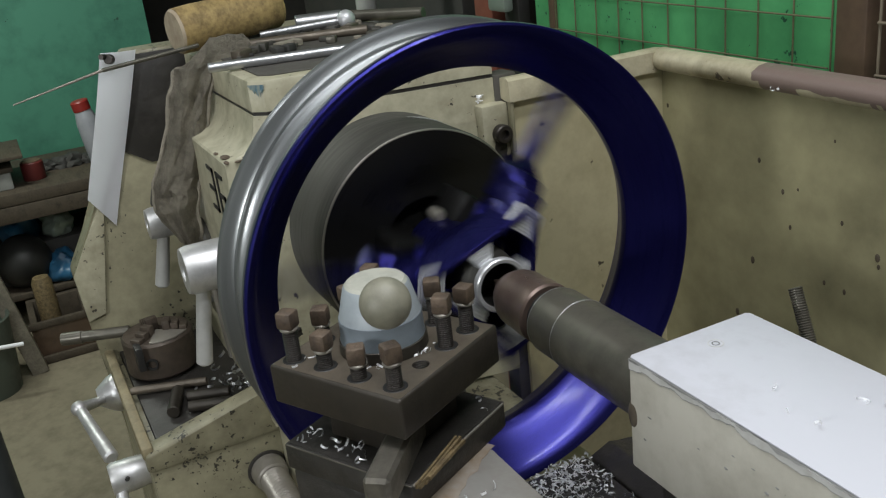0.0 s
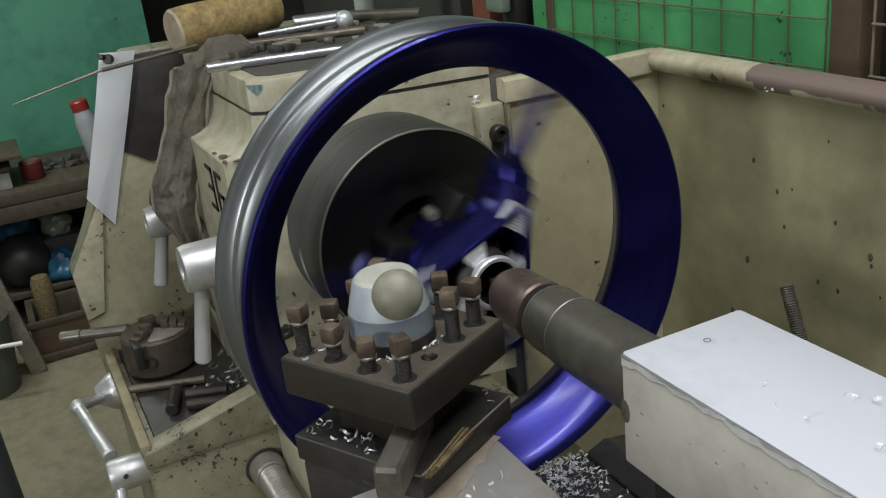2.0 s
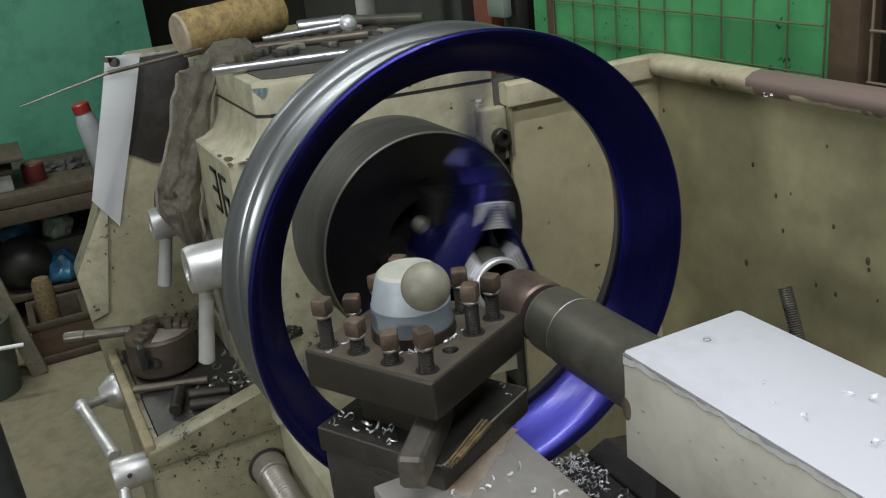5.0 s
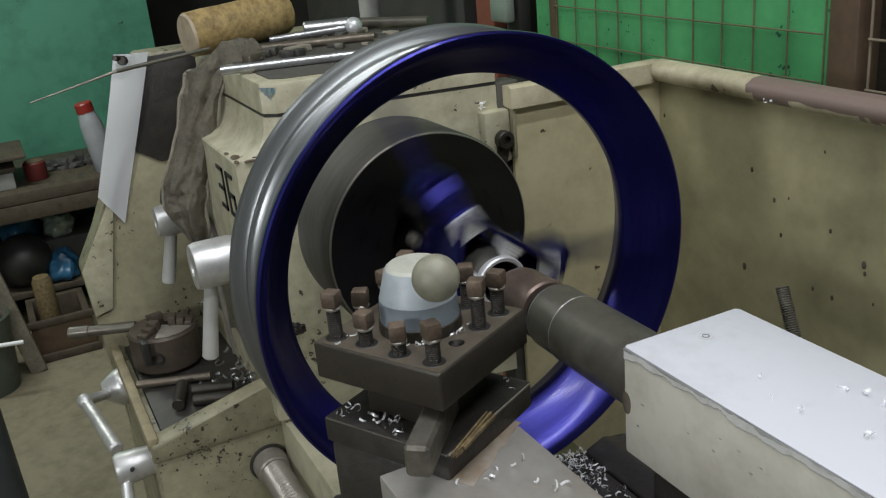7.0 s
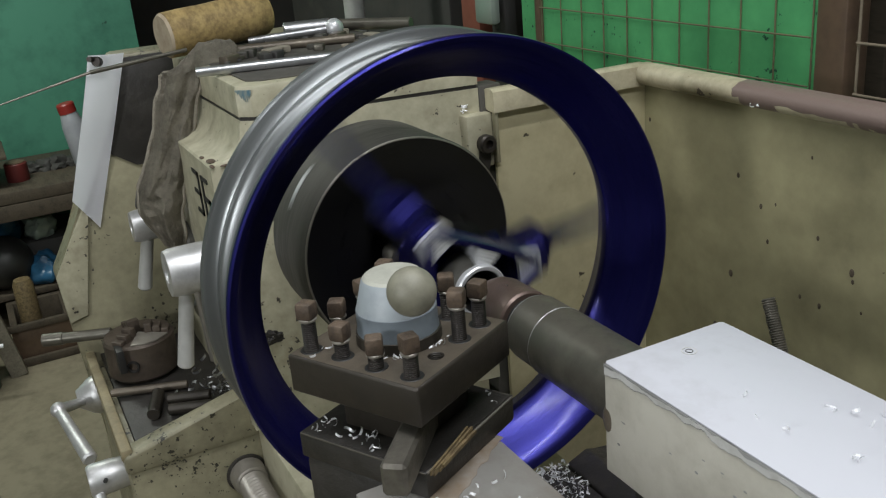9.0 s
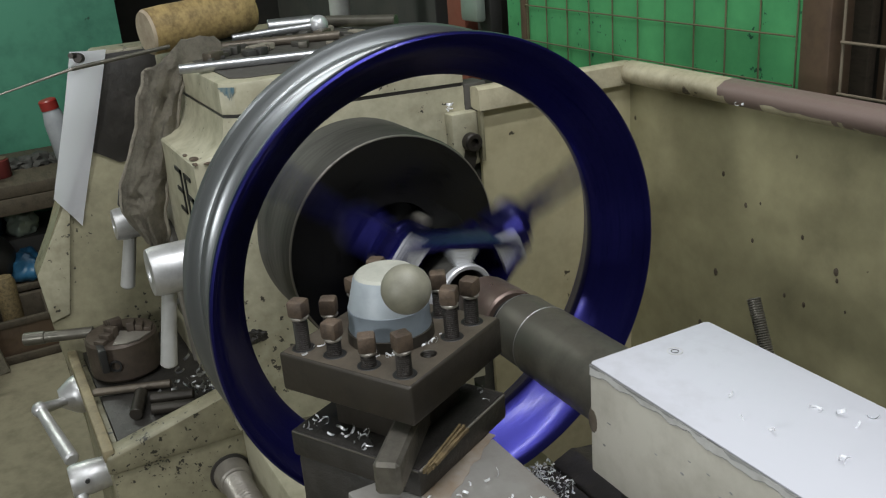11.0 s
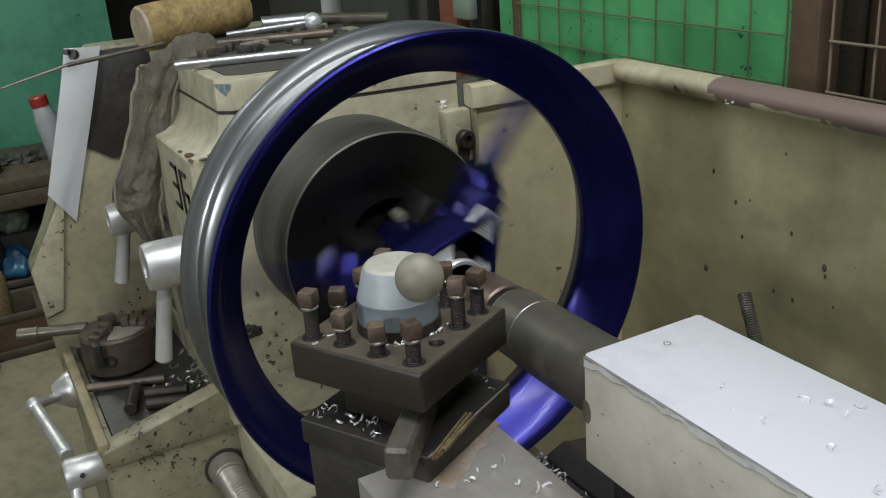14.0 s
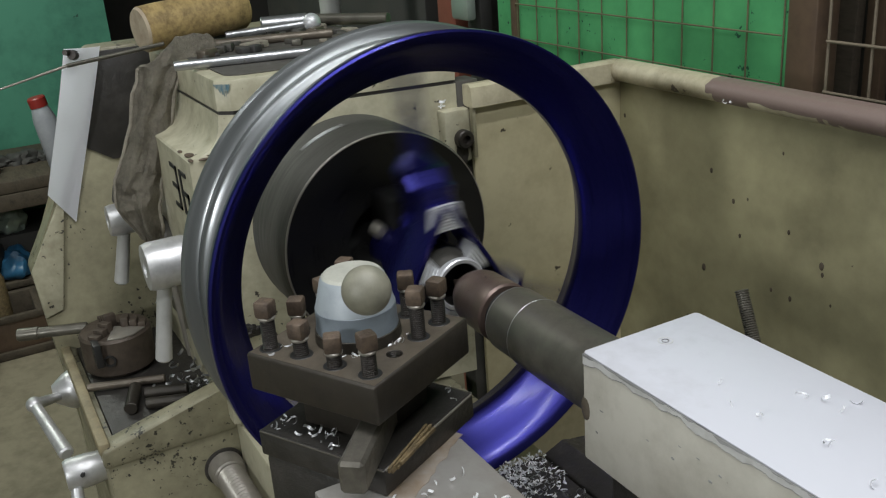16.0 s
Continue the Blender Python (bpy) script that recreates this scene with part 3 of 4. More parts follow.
# ---- lead screw and levers ----
screw = thing("lead_screw", (0.2, -0.16, -0.37), "long steel lead screw with a brown end collar", "lead screw")
part("collar", turn([(-0.398, 0), (-0.398, 0.0245), (-0.380, 0.0245), (-0.377, 0.0230), (-0.371, 0.0225), (-0.369, 0.020), (-0.369, 0)], 40, at=(0, -0.165, -0.372)), LEAD, screw, "grey brown steel collar")
part("collar_shadow", turn([(-0.3985, 0.024), (-0.3985, 0.0285), (-0.3965, 0.0280), (-0.3955, 0.0240)], 40, at=(0, -0.165, -0.372)), BLACK, screw, "black ring painted as shade behind the collar")
part("thread", threaded((-0.370, -0.165, -0.372), (0.9, -0.165, -0.372), 0.020, 0.0075, 28), LEAD, screw)


def speed_lever(at, r, down, label):
    t = thing("speed_lever", at, label, "lever", group="headstock levers")
    x, y, z = at
    part("hub", turn([(-0.012, 0), (-0.012, r * 0.8), (0.012, r), (0.055, r), (0.062, r * 0.93), (0.063, r * 0.4), (0.058, r * 0.36), (0.058, 0)], 40, (0, -1, 0), (x, y + 0.03, z)), SILVER, t)
    part("arm", rod((x - 0.005, y - 0.012, z - r * 0.9), (x - 0.012, y - 0.03, z - down), 0.0092, 0.0108, 24, round_end=0.002), HANDLE, t, "pale plain lever grip")
    return t


speed_lever((-0.40, -0.185, -0.062), 0.031, 0.135, "satin silver speed lever on the headstock")
speed_lever((-0.66, -0.185, -0.072), 0.024, 0.104, "small silver feed lever beside a rag")
disc = thing("lever_disc", (-0.60, -0.18, -0.10), "flat grey dial plate behind the lever", "dial")
part("plate", turn([(0, 0), (0, 0.042), (0.008, 0.044), (0.012, 0.042), (0.012, 0)], 40, (0, -1, 0), (-0.60, -0.146, -0.105)), CHUCK_SIDE, disc)
part("dial_hub", turn([(0, 0), (0, 0.012), (0.02, 0.012), (0.022, 0.010), (0.022, 0)], 24, (0, -1, 0), (-0.60, -0.157, -0.105)), THREAD, disc)


def crank(at, tip, label):
    t = thing("crank_lever", at, label, "crank", group="gearbox cranks")
    a, b = Vector(at), Vector(tip)
    part("hub", turn([(-0.012, 0), (-0.012, 0.029), (0.012, 0.031), (0.020, 0.028), (0.034, 0.018), (0.040, 0.014), (0.04, 0)], 36, (0, -1, 0), (a.x - 0.012, a.y + 0.02, a.z)), SILVER, t)
    part("arm", rod(a + Vector((0, -0.012, 0)), b, 0.007, 0.009, 20), SILVER, t)
    part("knob", ball(b, 0.012), SILVER, t)
    return t


ck = crank((-0.70, -0.325, -0.345), (-0.64, -0.375, -0.318), "silver crank with a bent arm on the gearbox front")
part("grip", rod((-0.64, -0.375, -0.318), (-0.512, -0.352, -0.343), 0.008, 0.0105, 20, round_end=0.002), SILVER, ck)
hw = thing("feed_lever", (-0.47, -0.33, -0.35), "silver feed lever with a drilled hub", "lever")
part("hub", turn([(0, 0), (0, 0.021), (0.02, 0.023), (0.045, 0.023), (0.05, 0.020), (0.05, 0)], 36, (0, -1, 0), (-0.47, -0.312, -0.352)), SILVER, hw)
part("hub_hole", rod((-0.452, -0.340, -0.345), (-0.444, -0.342, -0.343), 0.003, seg=12), INK, hw)
part("tail", rod((-0.455, -0.352, -0.365), (-0.42, -0.36, -0.42), 0.008, 0.010, 20), SILVER, hw)

# ---- spare chuck and small tools on the tray ----
spare = thing("spare_chuck", (-0.62, -0.225, -0.292), "small rusty three-jaw chuck lying on the tray", "chuck")
SC = (-0.635, -0.243, 0)
part("chuck_body", turn([(-0.289, 0), (-0.289, 0.046), (-0.283, 0.052), (-0.232, 0.052), (-0.228, 0.049), (-0.228, 0.018), (-0.245, 0.018), (-0.245, 0)], 48, (0, 0, 1), (SC[0], SC[1], 0)), RUSTY, spare, "rusty brown chuck body")
for k in range(3):
    jaw = bmesh.new()
    for s in range(3):
        box(0.012 + s * 0.012, 0.023 + s * 0.012, -0.009, 0.009, -0.232, -0.212 - s * 0.005, 0.001, bm=jaw)
    bmesh.ops.transform(jaw, matrix=Matrix.Translation((SC[0], SC[1], 0)) @ Matrix.Rotation(radians(70 + 120 * k), 4, "Z"), verts=jaw.verts)
    part("jaw", jaw, RUSTY, spare)
part("jaw_slot", box(SC[0] + 0.030, SC[0] + 0.056, SC[1] - 0.040, SC[1] - 0.030, -0.262, -0.226, 0.001), INK, spare, "dark jaw slot")
sector = prism([(0, 0), (0.046, -0.012), (0.050, 0.008), (0.044, 0.026), (0.026, 0.043)], -0.228, -0.2255, "z", 0.0006)
bmesh.ops.transform(sector, matrix=Matrix.Translation((SC[0], SC[1], 0)) @ Matrix.Rotation(radians(-8), 4, "Z"), verts=sector.verts)
part("face_sector", sector, LEAD, spare, "worn bright face of the chuck")
part("key_socket", turn([(0, 0.009), (0.004, 0.009), (0.004, 0.0065), (-0.006, 0.006), (-0.006, 0)], 20, (0.92, -0.39, 0), (SC[0] + 0.0475, SC[1] - 0.020, -0.258)), INK, spare)

key = thing("chuck_key", (-0.70, -0.32, -0.24), "grey steel bar sticking out past the tray edge", "bar")
part("bar", rod((-0.690, -0.275, -0.240), (-0.720, -0.350, -0.240), 0.0085, seg=20), QUILL, key)
part("sleeve", rod((-0.717, -0.342, -0.240), (-0.729, -0.372, -0.240), 0.010, seg=20), QUILL, key)


def tray_bar(p0, p1, r, label, mat=POST):
    t = single("steel_bar", rod(p0, p1, r, seg=16), mat, p0, label, "bar", group="bars on the tray")
    return t


tray_bar((-0.575, -0.302, -0.284), (-0.536, -0.20, -0.284), 0.006, "thin dark steel bar lying on the tray")
tray_bar((-0.530, -0.243, -0.282), (-0.470, -0.262, -0.282), 0.009, "short brown steel pin on the tray", POST_DARK)
tray_bar((-0.505, -0.235, -0.283), (-0.482, -0.180, -0.283), 0.008, "short brown steel pin on the tray", POST_DARK)
tray_bar((-0.474, -0.240, -0.283), (-0.452, -0.185, -0.283), 0.008, "short brown steel pin on the tray", POST_DARK)
rng = random.Random(5)
sw = [((rng.gauss(-0.485, 0.03), rng.gauss(-0.165, 0.016)), -0.290 + abs(rng.gauss(0, 0.012))) for _ in range(46)]
single("swarf_on_tray", curls(rng, sw, 0.0075), CHROME, (-0.48, -0.16, -0.292), "bright aluminium swarf on the tray", "swarf", kind="stuff")
rear_pipe = single("oil_pipe", pipe([(-0.60, -0.145, -0.29), (-0.602, -0.150, -0.18), (-0.615, -0.160, -0.10)], 0.006), LEAD, (-0.60, -0.145, -0.292), "thin grey oil pipe behind the tray", "pipe")
hook = single("bent_hook", pipe([(-0.66, -0.13, -0.285), (-0.655, -0.135, -0.215), (-0.650, -0.165, -0.205), (-0.648, -0.172, -0.215)], 0.005), CHROME, (-0.66, -0.13, -0.29), "small bent bright steel hook", "hook")

# ---- things on top of the headstock ----
mallet = thing("wooden_mallet", (-0.67, -0.04, 0.160), "yellowed round wooden mallet head on the headstock", "mallet")
part("mallet_head", turn([(0, 0.0), (0, 0.029), (0.004, 0.0322), (0.03, 0.0330), (0.06, 0.0322), (0.09, 0.0328), (0.13, 0.0315), (0.160, 0.0308), (0.166, 0.027), (0.166, 0)], 40, (-0.20, 0.98, 0.06), (-0.655, -0.122, 0.1945)), WOOD, mallet)
part("cut_end", turn([(-0.0008, 0.0), (-0.0008, 0.0288), (0.003, 0.0316)], 40, (-0.20, 0.98, 0.06), (-0.655, -0.122, 0.1945)), WOOD_END, mallet, "pale battered end grain")

wire = thing("long_scriber", (-0.60, -0.2, 0.175), "long thin steel wire rod reaching past the headstock", "rod")
part("shaft", rod((-0.62, -0.10, 0.176), (-0.595, -0.235, 0.168), 0.0030, 0.0028, 12), QUILL, wire)
part("thin_end", rod((-0.595, -0.235, 0.168), (-0.57, -0.352, 0.148), 0.0020, 0.0009, 12), LEAD, wire)


def loose_bar(name, p0, p1, r, mat, label):
    return single(name, rod(p0, p1, r, seg=20), mat, p0, label, "bar", group="bars on the headstock")


loose_bar("bright_bar", (-0.465, -0.125, 0.1665), (-0.417, 0.06, 0.1665), 0.0062, CHROME, "bright round steel bar on the headstock lid")
bp = thing("ball_handle", (-0.66, 0.03, 0.17), "steel handle with a round ball end on the headstock", "handle")
part("shaft", rod((-0.660, 0.0, 0.170), (-0.632, 0.118, 0.175), 0.0055, 0.006, 16), CHROME, bp)
part("ball_end", ball((-0.630, 0.126, 0.176), 0.0140), ALU, bp, "dull silver ball end")
loose_bar("dark_bar", (-0.62, -0.06, 0.166), (-0.56, 0.13, 0.166), 0.007, POST, "dark steel bar among the clutter")
loose_bar("short_bar", (-0.72, 0.075, 0.171), (-0.70, 0.145, 0.171), 0.012, CHROME, "short bright steel bar among the clutter")
loose_bar("grey_bar", (-0.72, 0.15, 0.17), (-0.60, 0.24, 0.17), 0.009, QUILL, "dull grey steel bar on the headstock")
rng = random.Random(9)
for k in range(60):
    x, y = rng.uniform(-0.70, -0.375), rng.uniform(-0.075, 0.17)
    s = rng.uniform(0.004, 0.012)
    if -0.50 < x < -0.385:
        x -= 0.13
    m = Matrix.Translation((x, y, 0.1605 + s * 0.5)) @ Matrix.Rotation(rng.uniform(0, 3), 4, "Z")
    single("scrap_block", box(-s * rng.uniform(0.6, 1.8), s, -s * 0.7, s * 0.7, -s * 0.5, s * 0.5, s * 0.15, m=m), rng.choice([POST, CLOTH, CHUCK_SIDE, CHUCK_SIDE, QUILL, DARK]),
           (x, y, 0.1585), "small dirty steel scrap on the headstock", "scrap", group="scrap on the headstock")
tray2 = single("clutter_board", prism([(-0.715, -0.085), (-0.388, -0.085), (-0.374, -0.07), (-0.362, 0.0), (-0.348, 0.1), (-0.336, 0.178), (-0.715, 0.178)], 0.1585, 0.1605, "z", 0.0005), GREASE_SHADE, (-0.6, 0.04, 0.1585), "greasy board under the tools", "board")


def rag():
    """A rag hanging over the headstock's side, in folds."""
    t = thing("hanging_rag", (-0.56, -0.15, -0.08), "long grimy brown rag hanging over the headstock", "rag")
    rows, cols = 60, 22
    bm = bmesh.new()
    grid = []
    # middle line (y, z) and the half width, from the lid down to the tail
    path = [(-0.055, 0.164), (-0.094, 0.166), (-0.119, 0.155), (-0.136, 0.11), (-0.156, 0.05), (-0.178, 0.0), (-0.184, -0.035), (-0.172, -0.085)]
    width = [0.030, 0.029, 0.026, 0.025, 0.026, 0.029, 0.026, 0.012]
    for i in range(rows + 1):
        s = i / rows * (len(path) - 1)
        k = min(int(s), len(path) - 2)
        f = s - k
        c = [path[k][a] * (1 - f) + path[k + 1][a] * f for a in range(2)]
        w = width[k] * (1 - f) + width[k + 1] * f
        hang = min(1, max(0, s - 1.0))
        row = []
        for j in range(cols + 1):
            u = j / cols * 2 - 1
            fold = 0.020 * (1 - u * u) + 0.004 * math.sin(u * 6 + i * 0.10) + 0.006 * noise.noise((u * 1.8, i * 0.13, 3)) + 0.004 * noise.noise((u * 5, i * 0.4, 8))
            edge = 0.004 * noise.noise((i * 0.22, u, 1))
            row.append(bm.verts.new((-0.575 + u * w * 0.55 + fold * hang, c[0] + u * w + edge - 0.4 * fold * hang, c[1] + fold * (1 - hang) + 0.02 * u * u * (hang - 1))))
        grid.append(row)
    for a, b in zip(grid, grid[1:]):
        for j in range(cols):
            bm.faces.new((a[j], b[j], b[j + 1], a[j + 1]))
    left = [row[0].co.copy() for row in grid[::3]]
    right = [row[-1].co.copy() for row in grid[::3]]
    bmesh.ops.solidify(bm, geom=list(bm.faces), thickness=0.004)
    part("cloth", bm, CLOTH, t)
    for name, line, r in (("rolled_hem", left, 0.0030), ("rolled_hem", right, 0.0030)):
        part(name, sweep(line, r), CLOTH, t, "thick rolled hem of the rag")

    tip = prism([(-0.214, -0.028), (-0.196, -0.030), (-0.193, -0.020), (-0.203, -0.004), (-0.207, -0.002)], -0.606, -0.592, "x", 0.003)
    part("black_wedge", tip, BLACK, t, "black clip-like wedge at the rag's edge")


rag()

# ---- paper note on the gear cover ----
note = thing("paper_note", (-0.73, -0.2, -0.09), "white paper sheet hung from a peg on the gear cover", "paper")
bm = bmesh.new()
g = []
for i in range(13):
    f = i / 12
    row = []
    for j in range(7):
        h = j / 6
        y = -0.219 + 0.050 * h - f * (0.066 + 0.018 * h)
        z = 0.174 - 0.207 * f - (0.050 * h * f) - 0.003 * h
        x = -0.728 + 0.006 * math.sin(h * 3 + f * 2) + 0.004 * math.sin(f * 5)
        row.append(bm.verts.new((x, y, z)))
    g.append(row)
for a, b in zip(g, g[1:]):
    for j in range(6):
        bm.faces.new((a[j], b[j], b[j + 1], a[j + 1]))
bmesh.ops.solidify(bm, geom=list(bm.faces), thickness=0.0006)
part("sheet", bm, PAPER, note)
peg = thing("paper_peg", (-0.72, -0.205, 0.16), "dark steel peg that holds the paper", "peg")
part("pin", rod((-0.76, -0.185, 0.160), (-0.700, -0.222, 0.172), 0.004, seg=14), THREAD, peg)
part("pin_head", rod((-0.712, -0.208, 0.165), (-0.704, -0.213, 0.167), 0.007, seg=16), THREAD, peg)

# ---- tailstock ----
tail = thing("tailstock", (0.45, 0.0, -0.22), "white topped cream tailstock box with chipped edges", "tailstock")
tb = box(0.276, 0.80, -0.050, 0.052, -0.030, 0.0500, 0.0015, 2)
part("tail_body", tb, TAIL_SIDE, tail)
part("top_cover", prism([(0.2775, -0.0496), (0.2755, -0.0475), (0.2755, 0.0500), (0.2775, 0.0522), (0.80, 0.0522), (0.80, -0.0496)], 0.0485, 0.0535, "z", 0.0005), WHITE, tail, "smooth white painted top")
part("lower_body", box(0.292, 0.78, -0.040, 0.045, -0.215, -0.028, 0.004), BLACK, tail, "black oily lower casting")
part("base_plate", box(0.285, 0.80, -0.10, 0.12, -0.2145, -0.19, 0.004), BLACK, tail)


def ragged_edge(x0, x1, step, low, high, y, z, seed):
    """A ragged strip where the paint has broken away along an edge."""
    rng = random.Random(seed)
    bm = bmesh.new()
    rows = []
    x, drop = x0, low
    while x < x1:
        f = 0.5 + 0.9 * noise.noise((x * 45, seed, 0)) + 0.30 * noise.noise((x * 120, seed, 4)) + rng.uniform(-0.06, 0.06)
        drop = low + (high - low) * min(1, max(0, f))
        rows.append((bm.verts.new((x, y, z)), bm.verts.new((x, y - 0.0002, z - drop))))
        x += step
    for a, b in zip(rows, rows[1:]):
        bm.faces.new((a[0], b[0], b[1], a[1]))
    return bm


part("bare_edge", ragged_edge(0.277, 0.79, 0.0011, 0.0030, 0.0086, -0.0502, 0.0530, 12), CHIPPED, tail, "dark bare metal along the broken edge")
part("broken_paint", ragged_edge(0.277, 0.79, 0.0011, 0.0020, 0.0080, -0.0506, 0.0530, 12), PRIMER, tail, "pale paint lap with a broken edge")
part("edge_wear", ragged_edge(0.277, 0.79, 0.0011, -0.0016, 0.0030, -0.0510, 0.0528, 31), CHIPPED, tail, "grey wear along the top edge")
front_edge = ragged_edge(0.0, 0.07, 0.0012, 0.003, 0.012, 0, 0, 14)
bmesh.ops.transform(front_edge, matrix=Matrix.Translation((0.2758, -0.0475, 0.045)) @ Matrix.Rotation(radians(90), 4, "Y") @ Matrix.Rotation(radians(90), 4, "X"), verts=front_edge.verts)
part("front_broken_paint", front_edge, PRIMER, tail)
rng = random.Random(17)
for k in range(16):
    x, z = rng.uniform(0.285, 0.50), rng.uniform(-0.022, 0.03)
    part("paint_nick", ball((x, -0.0502, z), rng.uniform(0.0006, 0.0014), u=8, v=6, squash=(rng.uniform(0.8, 2.6), 0.2, 0.7)), CHIPPED, tail, "small dark nick in the paint")
part("nose_chip", ball((0.2785, -0.0482, 0.010), 0.0115, u=18, v=12, squash=(0.55, 0.24, 1.0)), POST, tail, "dark chip in the front edge")
part("lock_mark", turn([(0.0536, 0.0052), (0.0538, 0.0052), (0.0538, 0.0046), (0.0536, 0.0046)], 24, (0, 0, 1), (0.297, 0.004, 0)), PRIMER, tail, "round stamped mark")
part("lock_ring", turn([(0.0536, 0.0026), (0.0538, 0.0026), (0.0538, 0.0021), (0.0536, 0.0021)], 20, (0, 0, 1), (0.297, 0.004, 0)), CHUCK_SIDE, tail)
rng = random.Random(21)
sw = [(p, 0.0537) for p in [(0.383, -0.025), (0.403, -0.021), (0.444, -0.010), (0.446, -0.008), (0.423, 0.026), (0.421, 0.040)]]
sw += [((rng.uniform(0.36, 0.60), rng.uniform(-0.04, 0.045)), 0.0537) for _ in range(7)]
single("swarf_on_tailstock", curls(rng, sw, 0.0035), SWARF, (0.4, 0, 0.0535), "few bright chips on the tailstock top", "swarf", kind="stuff")

quill = thing("tailstock_quill", (0.2, 0, 0), "dull grey steel quill with a brown live centre", "quill")
part("barrel", turn([(0.33, 0), (0.33, 0.0302), (0.1465, 0.0302), (0.1455, 0.0298)], 64), QUILL, quill)
part("quill_nose", turn([(0.1455, 0.0298), (0.145, 0.0294), (0.1130, 0.0294), (0.1090, 0.0281), (0.1085, 0.0215), (0.1085, 0)], 64), QUILL, quill, "turned nose with a bright edge")
part("edge_ring", turn([(0.1462, 0.0302), (0.1459, 0.03035), (0.1453, 0.0300), (0.1453, 0.0294)], 64), SILVER, quill, "thin bright ring along the edge")
part("nose_ring", turn([(0.1101, 0.0287), (0.1092, 0.0285), (0.1084, 0.0277), (0.1084, 0.0262)], 64), SILVER, quill, "thin bright ring along the edge")
part("groove", turn([(0.1087, 0), (0.1087, 0.0215), (0.0970, 0.0215), (0.0970, 0)], 48), INK, quill, "dark groove")
part("live_centre", turn([(0.0975, 0), (0.0975, 0.0258), (0.0955, 0.0276), (0.0800, 0.0276), (0.0790, 0.0270), (0.056, 0.0268), (0.048, 0.0250), (0.037, 0.0195), (0.034, 0.012), (0.004, 0.001), (0.004, 0)], 56), CENTRE, quill, "brown live centre")

stud = thing("clamp_stud", (0.27, 0.105, -0.19), "leaning threaded steel stud behind the tailstock", "stud")
part("thread", threaded((0.262, 0.110, 0.05), (0.287, 0.104, 0.005), 0.0055, 0.0018, 18), QUILL, stud)
part("shank", rod((0.287, 0.104, 0.005), (0.385, 0.08, -0.19), 0.006, seg=18), CENTRE, stud)

rng = random.Random(31)
sw = [((0.014 + abs(rng.gauss(0, 0.10)), rng.uniform(-0.075, 0.085)), -0.2255) for _ in range(420)]
sw += [((max(0.013, rng.gauss(0.035, 0.022)), min(0.084, rng.gauss(0.045, 0.022))), -0.2255 + abs(rng.gauss(0, 0.003))) for _ in range(330)]
single("swarf_on_bed", curls(rng, sw, 0.0031), SWARF, (0.1, 0, -0.226), "scattered bright aluminium swarf on the black bed", "swarf", kind="stuff")

# ---- chuck and wheel, which spin together ----
chuck = thing("lathe_chuck", (0, 0, 0), "large oily black lathe chuck with a dusty rim", "chuck")
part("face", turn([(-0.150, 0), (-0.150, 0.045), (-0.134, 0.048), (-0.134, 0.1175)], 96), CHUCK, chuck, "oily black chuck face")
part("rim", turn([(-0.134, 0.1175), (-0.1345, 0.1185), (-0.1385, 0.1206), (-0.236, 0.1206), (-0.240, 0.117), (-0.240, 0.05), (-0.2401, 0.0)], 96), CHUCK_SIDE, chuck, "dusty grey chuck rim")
part("edge_highlight", turn([(-0.1337, 0.1176), (-0.1339, 0.1187), (-0.1353, 0.1196), (-0.1360, 0.1193)], 96), LEAD, chuck, "pale ring painted as the highlight on the chuck edge")
for k in range(3):
    jaw = box(-0.15, -0.085, -0.016, 0.016, 0.022, 0.062, 0.003)
    bmesh.ops.transform(jaw, matrix=Matrix.Rotation(radians(120 * k), 4, "X"), verts=jaw.verts)
    part("jaw", jaw, CHUCK, chuck)
for k, a in enumerate((14, 22)):
    mark = box(-0.20, -0.192, -0.009, 0.009, 0.1204, 0.1212, 0.0003)
    bmesh.ops.transform(mark, matrix=Matrix.Rotation(radians(a), 4, "X"), verts=mark.verts)
    part("scratch_mark", mark, ALU, chuck, "bright worn mark")

wheel = thing("motorcycle_wheel", (0, 0, 0), "blue lacquered cast motorcycle wheel clamped in the lathe", "wheel")
part("rim_face", turn([(-0.004, 0.2352), (-0.0012, 0.2348), (0.0, 0.2328), (-0.0012, 0.2298), (-0.006, 0.2246), (-0.013, 0.2188), (-0.021, 0.2129),
                       (-0.030, 0.2063), (-0.039, 0.1987), (-0.0445, 0.1940), (-0.048, 0.192), (-0.056, 0.1925), (-0.062, 0.196), (-0.085, 0.210), (-0.0885, 0.2115)], 128), BLUE, wheel, "deep blue metallic rim face")
part("rim_channel", turn([(-0.004, 0.2352), (-0.0075, 0.2356), (-0.0105, 0.2340), (-0.0120, 0.2300), (-0.0135, 0.2252), (-0.0170, 0.2230), (-0.0215, 0.2236), (-0.0255, 0.2224), (-0.0285, 0.2190),
                          (-0.033, 0.2140), (-0.038, 0.2072), (-0.042, 0.2045), (-0.058, 0.2045), (-0.062, 0.2085), (-0.066, 0.2160), (-0.0685, 0.2205), (-0.0715, 0.2228), (-0.0750, 0.2234),
                          (-0.0785, 0.2222), (-0.0815, 0.2224), (-0.0838, 0.2250), (-0.0850, 0.2300), (-0.0866, 0.2336), (-0.0895, 0.2354), (-0.0930, 0.2354), (-0.0952, 0.2338), (-0.0958, 0.2305), (-0.0945, 0.2250),
                          (-0.092, 0.2190), (-0.0885, 0.2115)], 128), RIM_RAW, wheel, "raw machined tyre channel")
